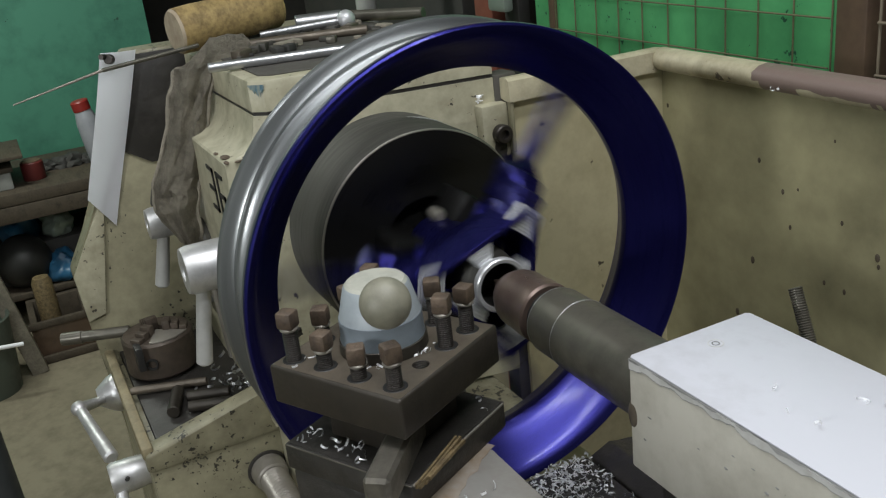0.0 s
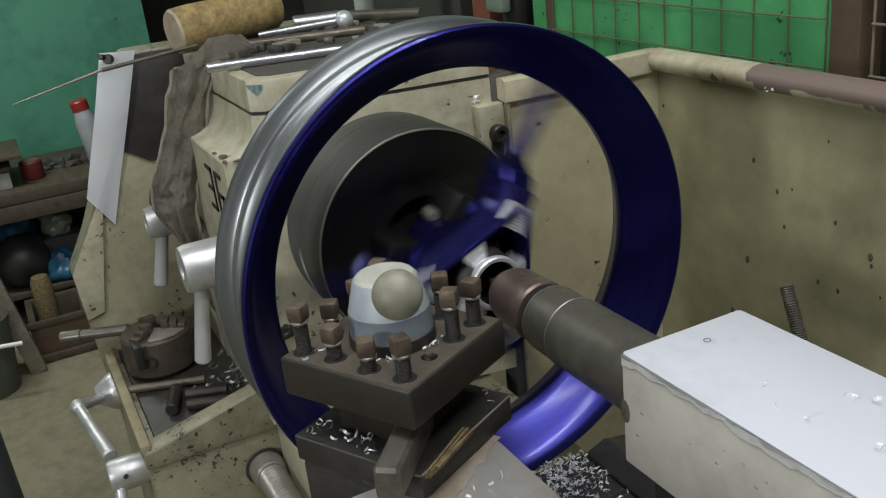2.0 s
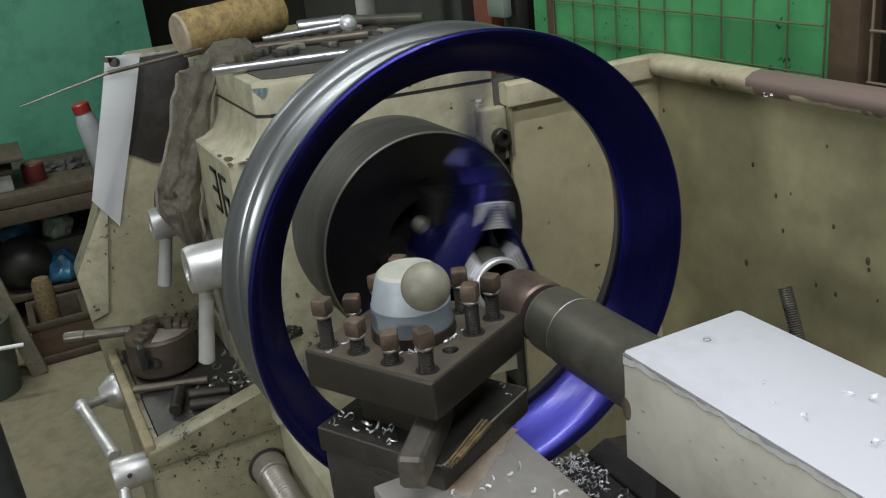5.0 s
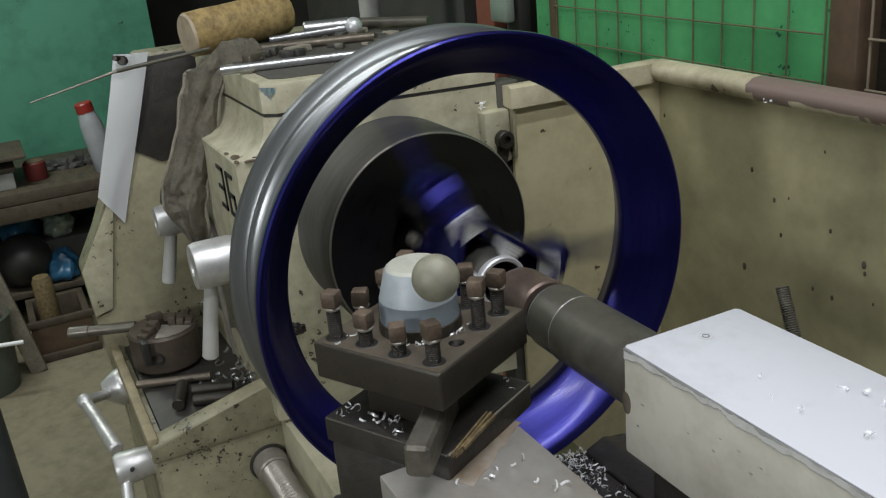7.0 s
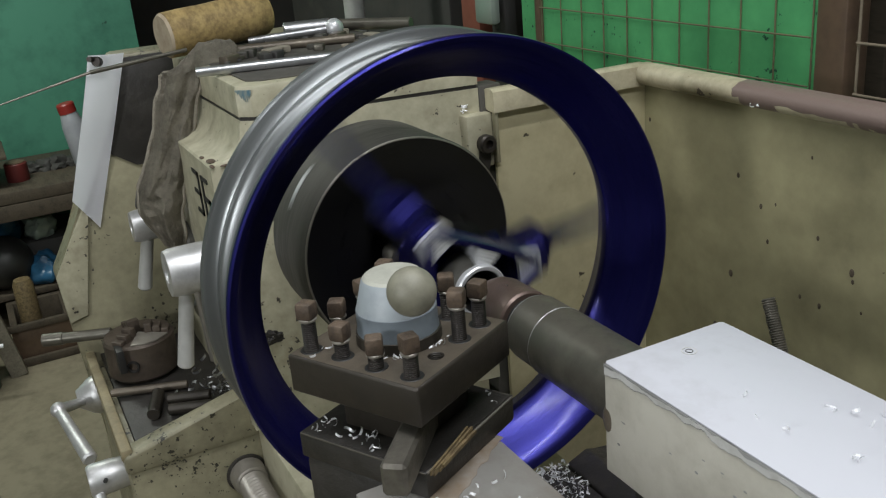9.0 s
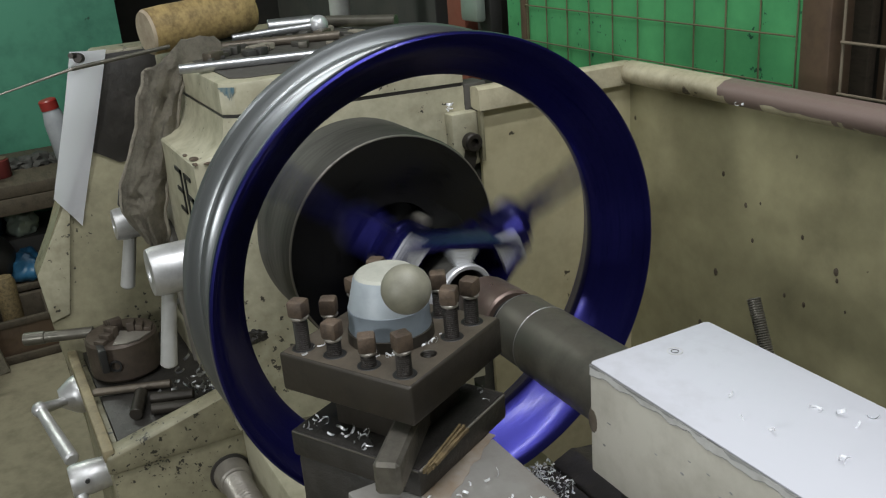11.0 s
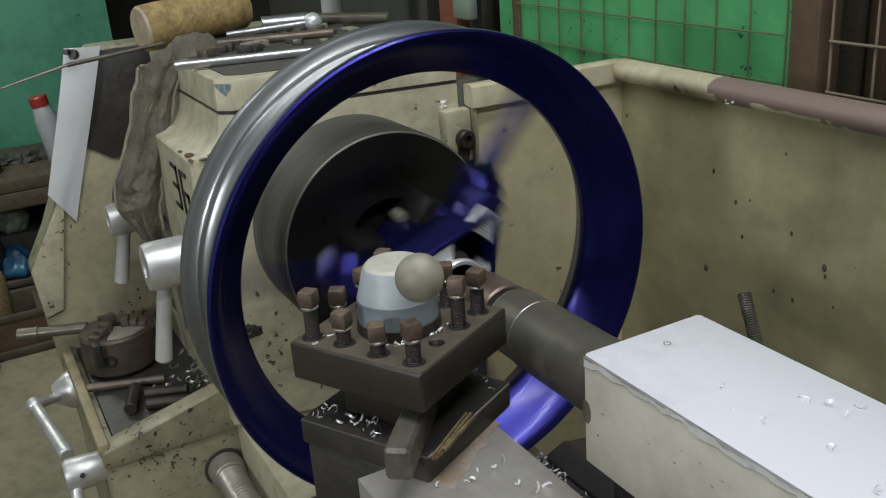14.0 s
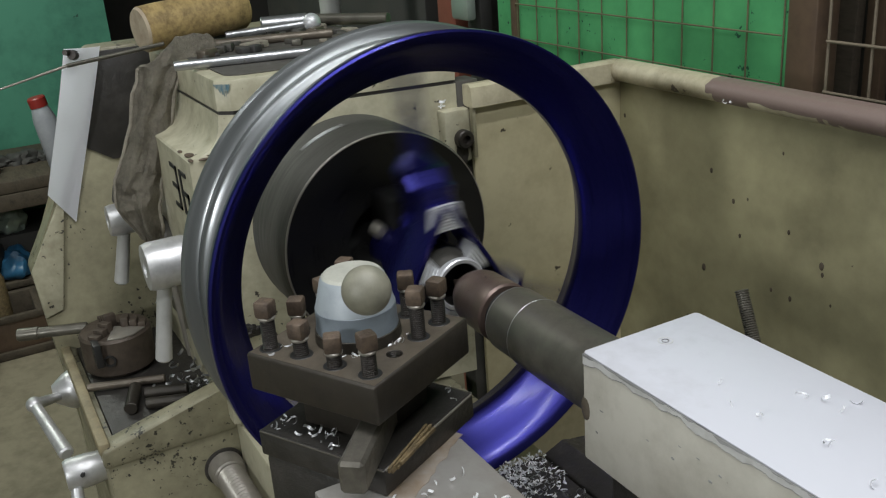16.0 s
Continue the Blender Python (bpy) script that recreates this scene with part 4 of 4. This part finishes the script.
hub = part("hub", turn([(-0.115, 0.0), (-0.115, 0.034), (-0.062, 0.034), (-0.06, 0.029), (-0.02, 0.029)], 48), BLUE, wheel, "blue hub barrel")
part("boss_cone", turn([(-0.02, 0.0295), (-0.006, 0.0285), (0.000, 0.0245), (0.004, 0.0225), (0.008, 0.0222)], 48), CHUCK_SIDE, hub, "dull turned boss")
part("bearing_ring", turn([(0.006, 0.0222), (0.011, 0.0248), (0.0135, 0.0264), (0.0185, 0.0264), (0.0200, 0.0252), (0.0198, 0.0222), (0.018, 0.0212)], 48), ALU, hub, "bright bearing seat")
part("bearing_bore", turn([(0.018, 0.0212), (0.004, 0.0208), (-0.02, 0.02), (-0.02, 0.0)], 48), INK, hub, "unlit bearing bore")
D = 0.0435


def ridged(r0, r1, w0, w1, steps, back, front):
    """A turned face with fine grooves across the arm, from one radius out to another."""
    bm = bmesh.new()
    rows = []
    for n in range(steps):
        f = n / (steps - 1)
        r, w, x = r0 + (r1 - r0) * f, w0 + (w1 - w0) * f, front - 0.0005 * (n % 2)
        rows.append([bm.verts.new(p) for p in ((back, -w, r), (back, w, r), (x, w, r), (x, -w, r))])
    for p, q in zip(rows, rows[1:]):
        for n in range(4):
            bm.faces.new((p[n], q[n], q[(n + 1) % 4], p[(n + 1) % 4]))
    bm.faces.new(rows[0][::-1])
    bm.faces.new(rows[-1])
    return bm


for k in range(3):
    rot = Matrix.Rotation(radians(120 * k), 4, "X")
    # one flat side of the three-cornered hub, between this arm and the next
    side = bmesh.new()
    half = 0.0660
    lo = [side.verts.new((x, y, z)) for x, y, z in ((-0.045, -half, D), (-0.045, half, D), (-0.045, half - 0.004, D - 0.005), (-0.045, -half + 0.004, D - 0.005))]
    hi = [side.verts.new((x, y, z)) for x, y, z in ((0.008, -half + 0.004, D - 0.001), (0.008, half - 0.004, D - 0.001), (0.008, half - 0.007, D - 0.005), (0.008, -half + 0.007, D - 0.005))]
    mid = [side.verts.new((v.co.x - 0.0025, v.co.y, v.co.z + (0.0012 if n < 2 else 0))) for n, v in enumerate(hi)]
    for a, b in ((lo, mid), (mid, hi)):
        for n in range(4):
            side.faces.new((a[n], b[n], b[(n + 1) % 4], a[(n + 1) % 4]))
    side.faces.new(hi)
    side.faces.new(lo[::-1])
    bmesh.ops.transform(side, matrix=rot @ Matrix.Rotation(radians(60), 4, "X"), verts=side.verts)
    part("hub_side", side, BLUE, wheel, "blue flat side of the hub")
    arm = bmesh.new()
    box(-0.050, -0.044, -0.024, 0.024, 0.015, 0.060, 0.002, bm=arm)
    prism([(-0.0185, 0.0505), (0.0185, 0.0505), (0.0125, 0.077), (-0.0125, 0.077)], -0.058, -0.001, bevel=0.002, bm=arm)
    # slender spoke out to the rim, wide at its foot
    a = [(0.070, 0.0155, -0.060, -0.006), (0.090, 0.0170, -0.058, -0.008), (0.0915, 0.0178, -0.058, -0.018), (0.104, 0.0188, -0.058, -0.026), (0.1065, 0.0172, -0.058, -0.033),
         (0.118, 0.0065, -0.056, -0.038), (0.17, 0.0038, -0.056, -0.042), (0.20, 0.007, -0.058, -0.044)]
    rings = [[arm.verts.new((x, y, r)) for x, y in ((x0, -w), (x1 - 0.004, -w), (x1, -w * 0.8), (x1, w * 0.8), (x1 - 0.004, w), (x0, w))] for r, w, x0, x1 in a]
    for p, q in zip(rings, rings[1:]):
        for n in range(6):
            arm.faces.new((p[n], q[n], q[(n + 1) % 6], p[(n + 1) % 6]))
    bmesh.ops.transform(arm, matrix=rot, verts=arm.verts)
    sp = part("spoke", arm, BLUE, wheel, "blue cast spoke")
    pad = ridged(0.051, 0.076, 0.0192, 0.0138, 17, -0.002, 0.0036)
    bmesh.ops.transform(pad, matrix=rot, verts=pad.verts)
    part("disc_pad", pad, ALU, sp, "machined bare disc mounting pad")
    lug_bm = turn([(-0.112, 0.0), (-0.112, 0.007), (-0.098, 0.007), (-0.094, 0.005), (-0.093, 0)], 20, at=(0, 0, 0.038))
    bmesh.ops.transform(lug_bm, matrix=rot @ Matrix.Rotation(radians(42), 4, "X"), verts=lug_bm.verts)
    part("drive_lug", lug_bm, LEAD, hub, "grey rounded drive lug")
    fan = ridged(0.0215, 0.0415, 0.0075, 0.0148, 13, -0.02, 0.0065)
    bmesh.ops.transform(fan, matrix=rot @ Matrix.Rotation(radians(60), 4, "X"), verts=fan.verts)
    part("boss_face", fan, ALU, hub, "turned grey boss face")

# ---- tool post on its slide ----
TP = Matrix.Translation((0.1425, -0.1415, 0)) @ Matrix.Rotation(radians(28.3), 4, "Z")


def local(bm):
    bmesh.ops.transform(bm, matrix=TP, verts=bm.verts)
    return bm


post = thing("tool_post", (0.1425, -0.1415, -0.06), "brown oiled four-way tool post with square-head bolts", "tool post")
HOLE = (0.0425, -0.0135)


def open_plate():
    """The upper plate without its top, which the lighter face closes round the empty hole."""
    bm = box(-0.0592, 0.0592, -0.0592, 0.0592, 0.0145, 0.0448, 0.0022, 3)
    bmesh.ops.delete(bm, geom=[max((f for f in bm.faces if f.calc_center_median().z > 0.044), key=lambda f: f.calc_area())], context="FACES")
    return bm


def holed_face():
    bm = bmesh.new()
    w = 0.0572
    outer = [bm.verts.new((x, y, 0.0449)) for x, y in ((-w, -w), (w, -w), (w, w), (-w, w))]
    inner = [bm.verts.new((HOLE[0] + 0.0062 * math.cos(k * math.pi / 12), HOLE[1] + 0.0062 * math.sin(k * math.pi / 12), 0.0449)) for k in range(24)]
    edges = [bm.edges.new((ring[k], ring[(k + 1) % len(ring)])) for ring in (outer, inner) for k in range(len(ring))]
    bmesh.ops.triangle_fill(bm, edges=edges, use_beauty=True)
    return bm


part("top_plate", local(open_plate()), POST_DARK, post, "brown plate sides darkened for shade")
part("top_face", local(holed_face()), POST, post, "brown top face, lighter than the shaded sides")
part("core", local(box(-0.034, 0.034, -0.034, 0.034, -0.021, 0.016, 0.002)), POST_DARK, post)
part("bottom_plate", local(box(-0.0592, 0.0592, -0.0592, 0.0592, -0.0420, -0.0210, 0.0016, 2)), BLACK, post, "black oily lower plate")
for v in (-0.0592, 0.0592):
    part("bare_edge", local(box(-0.0575, 0.0585, v - 0.0006, v + 0.0003, -0.0218, -0.0207, 0.0002)), TOOLBAR, post, "rubbed bright edge")
part("bare_edge", local(box(0.0582, 0.0596, -0.0575, 0.0575, -0.0222, -0.0207, 0.0002)), LEAD, post, "rubbed bright edge")
part("oily_film", local(box(-0.0572, 0.0572, -0.0572, 0.0572, -0.0212, -0.0204, 0)), BLACK, post, "black oil on the lower plate")


def clamp_bolt(u, v, height, spin):
    m = TP @ Matrix.Translation((u, v, 0))
    shank = threaded((0, 0, 0.030), (0, 0, 0.045 + height - 0.014), 0.0056, 0.0016, 16)
    bmesh.ops.transform(shank, matrix=m, verts=shank.verts)
    b = part("clamp_bolt", shank, THREAD, post)
    m = m @ Matrix.Rotation(radians(spin), 4, "Z")
    h = box(-0.0064, 0.0064, -0.0064, 0.0064, 0.045 + height - 0.0115, 0.045 + height + 0.0015, 0.0022, 2)
    bmesh.ops.transform(h, matrix=m, verts=h.verts)
    part("bolt_head", h, BOLT, b, "rusty square bolt head")
    c = turn([(0.0004, 0.004), (0.0006, 0.0058), (0.0014, 0.0066), (0.0024, 0.0067), (0.0032, 0.0060), (0.0032, 0.004)], 24, (0, 0, 1), (0, 0, 0.045 + height - 0.0142))
    bmesh.ops.transform(c, matrix=m, verts=c.verts)
    part("bolt_collar", c, LEAD, b)
    hole = turn([(0.0451, 0.0058), (0.0453, 0.0082), (0.0449, 0.0086)], 24, (0, 0, 1), (0, 0, 0))
    bmesh.ops.transform(hole, matrix=m, verts=hole.verts)
    part("bolt_seat", hole, INK, b)


for u, v, h, s in ((-0.047, -0.045, 0.037, 12), (-0.048, -0.012, 0.025, 30), (-0.019, -0.043, 0.025, 8), (0.014, -0.0455, 0.0225, 40), (0.0445, -0.045, 0.030, 60),
                   (0.043, 0.0165, 0.038, 20), (0.043, 0.044, 0.034, 5), (0.014, 0.045, 0.034, 35), (-0.016, 0.045, 0.030, 50), (-0.045, 0.045, 0.036, 15), (-0.046, 0.018, 0.030, 70)):
    clamp_bolt(u, v, h, s)
bore = [(0.0449, 0.0062)]
for k in range(9):
    bore += [(0.0444 - k * 0.0016, 0.0056), (0.0436 - k * 0.0016, 0.0063)]
part("empty_bolt_hole", local(turn(bore + [(0.028, 0.0056), (0.028, 0.0)], 24, (0, 0, 1), (HOLE[0], HOLE[1], 0))), POST_DARK, post, "empty threaded bolt hole")

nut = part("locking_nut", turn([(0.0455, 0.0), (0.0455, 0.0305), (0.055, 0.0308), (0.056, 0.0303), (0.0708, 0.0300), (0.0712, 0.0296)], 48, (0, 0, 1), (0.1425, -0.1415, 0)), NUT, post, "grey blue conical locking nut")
part("nut_cone", turn([(0.0712, 0.0296), (0.0925, 0.0240), (0.0945, 0.0226)], 48, (0, 0, 1), (0.1425, -0.1415, 0)), NUT_CONE, nut, "cone coloured paler as the lit part")
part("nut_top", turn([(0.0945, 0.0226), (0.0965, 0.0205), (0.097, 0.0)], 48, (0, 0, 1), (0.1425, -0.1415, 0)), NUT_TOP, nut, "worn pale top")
part("nut_washer", turn([(0.0452, 0.0), (0.0452, 0.0322), (0.0535, 0.0318), (0.0542, 0.030)], 48, (0, 0, 1), (0.1425, -0.1415, 0)), POST_DARK, nut)
BALL_AT = Vector(((0.282, -0.188, 0.143)))
lever = part("lever_rod", rod((0.152, -0.131, 0.085), BALL_AT, 0.0055, seg=16), THREAD, post)
part("ball_knob", ball(BALL_AT, 0.0143, u=36, v=24), BALL, lever, "dirty ivory ball knob")

# tool bars clamped in the slots
bar = box(-0.064, 0.064, -0.0092, 0.0092, -0.0202, 0.0050, 0.0026, 1)
bmesh.ops.transform(bar, matrix=Matrix.Translation((0.188, -0.154, 0)) @ Matrix.Rotation(radians(140), 4, "Z"), verts=bar.verts)
part("tool_bar", bar, TOOLBAR, post, "worn square tool shank")
rng = random.Random(39)
for k in range(7):
    half = rng.uniform(0.022, 0.046)
    off, lift = rng.uniform(-0.0045, 0.0035), rng.uniform(0.0, 0.0035)
    m = Matrix.Translation((0.208, -0.136, 0)) @ Matrix.Rotation(radians(125 + rng.uniform(-4, 4)), 4, "Z") @ Matrix.Rotation(radians(rng.uniform(-3, 3)), 4, "Y")
    splinter = box(-half, half * rng.uniform(0.6, 1.0), off - 0.0009, off + 0.0009, -0.0202 + lift * 0.3, -0.0182 + lift, 0.0003, 1, m=m)
    part("packing_splinter", splinter, PACKING, post, "splintered yellow brown packing strip")
tool = local(box(-0.02, 0.02, 0.030, 0.078, -0.0202, 0.0120, 0.001))
part("cutting_tool", tool, TOOLBAR, post)
rng = random.Random(41)
sw = []
for _ in range(28):
    p = TP @ Vector((rng.uniform(-0.055, 0.02), rng.uniform(-0.056, -0.036), 0))
    sw.append(((p.x, p.y), -0.0207))
for _ in range(16):
    p = TP @ Vector((rng.uniform(-0.055, 0.055), rng.uniform(0.036, 0.056), 0))
    sw.append(((p.x, p.y), -0.0207))
for _ in range(16):
    a = rng.uniform(-1.3, 0.6)
    p = TP @ Vector((0.036 * math.cos(a), 0.036 * math.sin(a), 0))
    sw.append(((p.x, p.y), 0.0453))
for _ in range(5):
    p = TP @ Vector((-0.045 + rng.uniform(-0.006, 0.01), -0.047 + rng.uniform(-0.006, 0.01), 0))
    sw.append(((p.x, p.y), 0.0453))
tagged(part("swarf", curls(rng, sw, 0.0032), SWARF, post, "bright aluminium swarf"), kind="stuff")

slide = thing("cross_slide", (0.2, -0.2, -0.215), "worn ground steel cross slide under the tool post", "cross slide")
part("top_slide", box(0.186, 0.42, -0.206, -0.0853, -0.110, -0.0423, 0.0016), STEEL, slide, "grey ground steel with rust stains")
outer = [(0.064 + 0.005 * noise.noise((k * 0.6, 3, 1)) + 0.014 * (1 - k / 14), -0.057 + k * 0.0064) for k in range(15)]
part("rust_stain", local(prism([(0.050, -0.057)] + outer + [(0.050, 0.033)], -0.0423, -0.0419, "z", 0)), RUST, slide, "orange brown rust stain on the steel")
part("swivel_base", local(box(-0.0575, 0.028, -0.0575, 0.030, -0.132, -0.0424, 0.004)), BLACK, slide, "black swivel base")
part("saddle", box(0.06, 0.36, -0.21, -0.05, -0.2145, -0.134, 0.004), BLACK, slide)
rng = random.Random(51)
sw = [((rng.uniform(0.20, 0.36), rng.uniform(-0.2, -0.090)), -0.0421) for _ in range(34)]
tagged(part("swarf", curls(rng, sw, 0.0045), SWARF, slide, "bright aluminium swarf"), kind="stuff")

# ---- far corner of the workshop ----
bench = thing("work_bench", (-3.25, -0.5, -1.10), "dark old wooden bench along the green wall", "bench")
part("bench_top", box(-3.53, -2.95, -2.2, 0.28, -0.585, -0.54, 0.004), WOOD_DARK, bench)
part("front_rail", box(-2.99, -2.95, -2.2, 0.28, -0.65, -0.587, 0.004), WOOD_DARK, bench)
part("lower_shelf", box(-3.50, -3.02, -2.1, 0.2, -0.975, -0.95, 0.003), WOOD_DARK, bench)
for y in (-2.1, -0.75, 0.2):
    part("leg", box(-3.02, -2.96, y - 0.03, y + 0.03, -1.10, -0.65, 0.004), WOOD_DARK, bench)
    part("leg", box(-3.52, -3.46, y - 0.03, y + 0.03, -1.10, -0.587, 0.004), WOOD_DARK, bench)

bott = thing("plastic_bottle", (-3.05, -0.06, -0.54), "grey plastic bottle with a red cap", "bottle")
part("bottle_body", turn([(0, 0), (0, 0.046), (0.01, 0.05), (0.19, 0.042), (0.225, 0.034), (0.24, 0.03), (0.24, 0)], 32, (0, -0.16, 1), (-3.05, -0.045, -0.54)), BOTTLE, bott)
part("cap", turn([(0.24, 0), (0.24, 0.033), (0.272, 0.033), (0.277, 0.029), (0.277, 0)], 32, (0, -0.16, 1), (-3.05, -0.045, -0.54)), RED, bott, "red screw cap")
redt = thing("red_tin", (-3.12, -0.305, -0.54), "small dark red tin lying on the bench", "tin")
part("tin_body", turn([(0, 0), (0, 0.040), (0.004, 0.042), (0.066, 0.042), (0.07, 0.038), (0.07, 0)], 32, (0, 0, 1), (-3.12, -0.305, -0.54)), TIN, redt)
part("tin_lid", turn([(0.0702, 0), (0.0702, 0.036), (0.073, 0.036), (0.075, 0.030), (0.075, 0)], 32, (0, 0, 1), (-3.12, -0.305, -0.54)), BROWN_POST, redt)
bx = thing("storage_box", (-3.2, -0.5, -0.54), "dusty grey box on the bench", "box")
part("box_body", box(-3.32, -3.02, -0.62, -0.385, -0.54, -0.475, 0.006), GREYBOX, bx)
part("box_lid", box(-3.33, -3.01, -0.63, -0.375, -0.473, -0.455, 0.004), WOOD_DARK, bx)
single("flat_board", box(-3.30, -2.98, -0.66, -0.33, -0.425, -0.411, 0.003), WOOD_DARK, (-3.15, -0.5, -0.425), "dark board lying across the boxes", "board")
single("upper_box", box(-3.30, -3.06, -0.62, -0.44, -0.455, -0.425, 0.004), GREYBOX, (-3.18, -0.53, -0.455), "flat grey carton under a board", "box")
rng = random.Random(61)
for k in range(10):
    y = -0.24 + 0.045 * k
    r = rng.uniform(0.025, 0.05)
    lump = bmesh.new()
    bmesh.ops.create_icosphere(lump, subdivisions=3, radius=r)
    for v in lump.verts:
        v.co *= 1 + 0.5 * noise.noise(v.co / r * 1.6 + Vector((k * 3.1, 0, 0)))
        v.co.z = max(v.co.z * 0.7, -r * 0.4)
    bmesh.ops.translate(lump, verts=lump.verts, vec=(-3.22, y, -0.54 + r * 0.4))
    single("bench_scrap", lump, DARK, (-3.22, y, -0.54), "dark heap of parts on the bench", "scrap", group="scrap on the bench")


def bag(at, s, mat, label, seed):
    bm = bmesh.new()
    bmesh.ops.create_icosphere(bm, subdivisions=4, radius=s)
    for v in bm.verts:
        k = noise.noise(v.co / s * 1.8 + Vector((seed, 0, 0))) * 0.34 + noise.noise(v.co / s * 4 + Vector((0, seed, 0))) * 0.10
        v.co *= 1 + k
        v.co.z = max(v.co.z, -s * 0.6)
    bmesh.ops.translate(bm, verts=bm.verts, vec=(at[0], at[1], at[2] + s * 0.6))
    ob = single("plastic_bag", bm, mat, at, label, "bag")
    return ob


shelf_box = single("shelf_box", box(-3.46, -3.14, -0.60, -0.08, -0.95, -0.80, 0.005), DARK, (-3.3, -0.34, -0.95), "dark carton on the lower shelf", "box")
bag((-3.28, -0.41, -0.80), 0.085, BLUEBAG, "crumpled blue plastic bag under the bench", 2)
bag((-3.22, -0.27, -0.80), 0.06, LOCK, "crumpled pale green plastic bag under the bench", 7)
bag((-3.10, -0.30, -0.95), 0.07, BLUEBAG, "crumpled blue plastic bag on the lower shelf", 5)
drum = single("black_drum", ball((-3.10, -0.425, -0.845), 0.105, u=32, v=20), INK, (-3.10, -0.425, -0.95), "shiny round black vessel under the bench", "vessel")
crate = thing("low_crate", (-2.80, -0.35, -1.10), "low brown wooden crate on the floor", "crate")
part("crate_back", box(-2.97, -2.94, -0.46, -0.25, -1.10, -0.96, 0.004), WOOD_DARK, crate)
part("crate_front", box(-2.685, -2.66, -0.46, -0.25, -1.10, -0.955, 0.004), BROWN_POST, crate, "reddish brown front board")
part("top_rail", box(-2.665, -2.645, -0.47, -0.24, -0.965, -0.940, 0.004), WOOD_DARK, crate)
part("bottom_rail", box(-2.659, -2.640, -0.47, -0.24, -1.10, -1.070, 0.004), WOOD_DARK, crate)
part("crate_side", box(-2.94, -2.685, -0.46, -0.435, -1.10, -0.96, 0.004), WOOD_DARK, crate)
part("crate_side", box(-2.94, -2.685, -0.275, -0.25, -1.10, -0.96, 0.004), WOOD_DARK, crate)
part("crate_floor", box(-2.94, -2.685, -0.435, -0.275, -1.10, -1.075, 0.003), WOOD_DARK, crate)
blk = single("wood_block", turn([(0, 0), (0, 0.034), (0.01, 0.038), (0.23, 0.036), (0.25, 0.028), (0.25, 0)], 24, (0, 0, 1), (-2.80, -0.385, -1.075)), PACKING, (-2.80, -0.385, -1.075), "round tan wooden block standing in the crate", "block")
leg = single("wooden_prop", box(-0.022, 0.022, -0.028, 0.028, 0, 0.80, 0.004, m=Matrix.Translation((-2.60, -0.465, -1.10)) @ Matrix.Rotation(radians(10), 4, "X")), CLOTH, (-2.60, -0.465, -1.10), "leaning grey brown wooden prop", "prop")
buck = thing("paint_bucket", (-2.55, -0.63, -1.10), "pale green metal bucket on the floor", "bucket")
part("pail", turn([(0, 0), (0, 0.10), (0.005, 0.102), (0.26, 0.120), (0.265, 0.125), (0.27, 0.120), (0.26, 0.113), (0.02, 0.098), (0.02, 0)], 40, (0, 0, 1), (-2.55, -0.63, -1.10)), BUCKET, buck)
part("handle_bar", rod((-2.410, -0.570, -0.895), (-2.410, -0.486, -0.904), 0.007, seg=12), PAPER, buck, "white handle")
pole = single("dark_pole", rod((-1.0, -0.535, -1.10), (-0.9, -0.545, -0.365), 0.038, 0.038, 28), POLE, (-1.0, -0.535, -1.10), "thick dark grey steel pole near the lathe", "pole")

# dark box and pipe in the doorway behind the headstock
cab = single("dark_box", box(-3.2, -1.75, 0.9, 1.3, -1.10, 0.6, 0.01), DARK, (-2.4, 1.1, -1.10), "dark box in the unlit room", "cabinet")
pl = single("blue_pipe", rod((-1.9, 0.66, -1.10), (-1.88, 0.66, 0.7), 0.03, seg=20), GREYBOX, (-1.9, 0.66, -1.10), "dim blue grey upright pipe", "pipe")


# ---- motion ----
PHASE = [(0, 50), (0.5, 38), (1, 33), (1.5, 41), (2, 54), (2.5, 67), (3, 75), (3.5, 75), (4, 76), (6.5, 88), (7, 112), (7.5, 112), (8, 116), (8.5, 119),
         (9, 124), (11.5, 143), (12, 145), (12.5, 151), (13, 162), (13.5, 166), (14, 170), (14.5, 181), (15, 193), (15.5, 203), (16, 212)]
SLIDE = [(0, -0.0245), (0.5, -0.0225), (1, -0.020), (1.5, -0.017), (2, -0.0145), (2.5, -0.009), (3, -0.004), (3.5, -0.003), (4, -0.002), (6.5, -0.001), (7, 0.0),
         (7.5, 0.002), (8, 0.002), (8.5, 0.003), (9, 0.0035), (11.5, 0.0125), (12, 0.015), (12.5, 0.016), (13, 0.018), (13.5, 0.018), (14, 0.019), (14.5, 0.015),
         (15, 0.0055), (15.5, -0.0045), (16, -0.015)]


def between(rows, t):
    for (t0, a), (t1, b) in zip(rows, rows[1:]):
        if t <= t1:
            return a + (b - a) * (t - t0) / (t1 - t0)
    return rows[-1][1]


def motions():
    # two whole thirds of a turn in a quarter of a second, with the slow drift of the spindle on top
    spin = []
    for k in range(481):
        t = k / 30
        spin.append((t, pose(0, 0, ZS, 960 * t + between(PHASE, t) - 90, 0, 0)))
    walk(wheel, spin)
    walk(chuck, spin)
    for ob in (post, slide):
        o = ORIGIN[ob.name]
        walk(ob, [(t, pose(o.x, o.y + d, o.z + ZS)) for t, d in SLIDE])


motions()
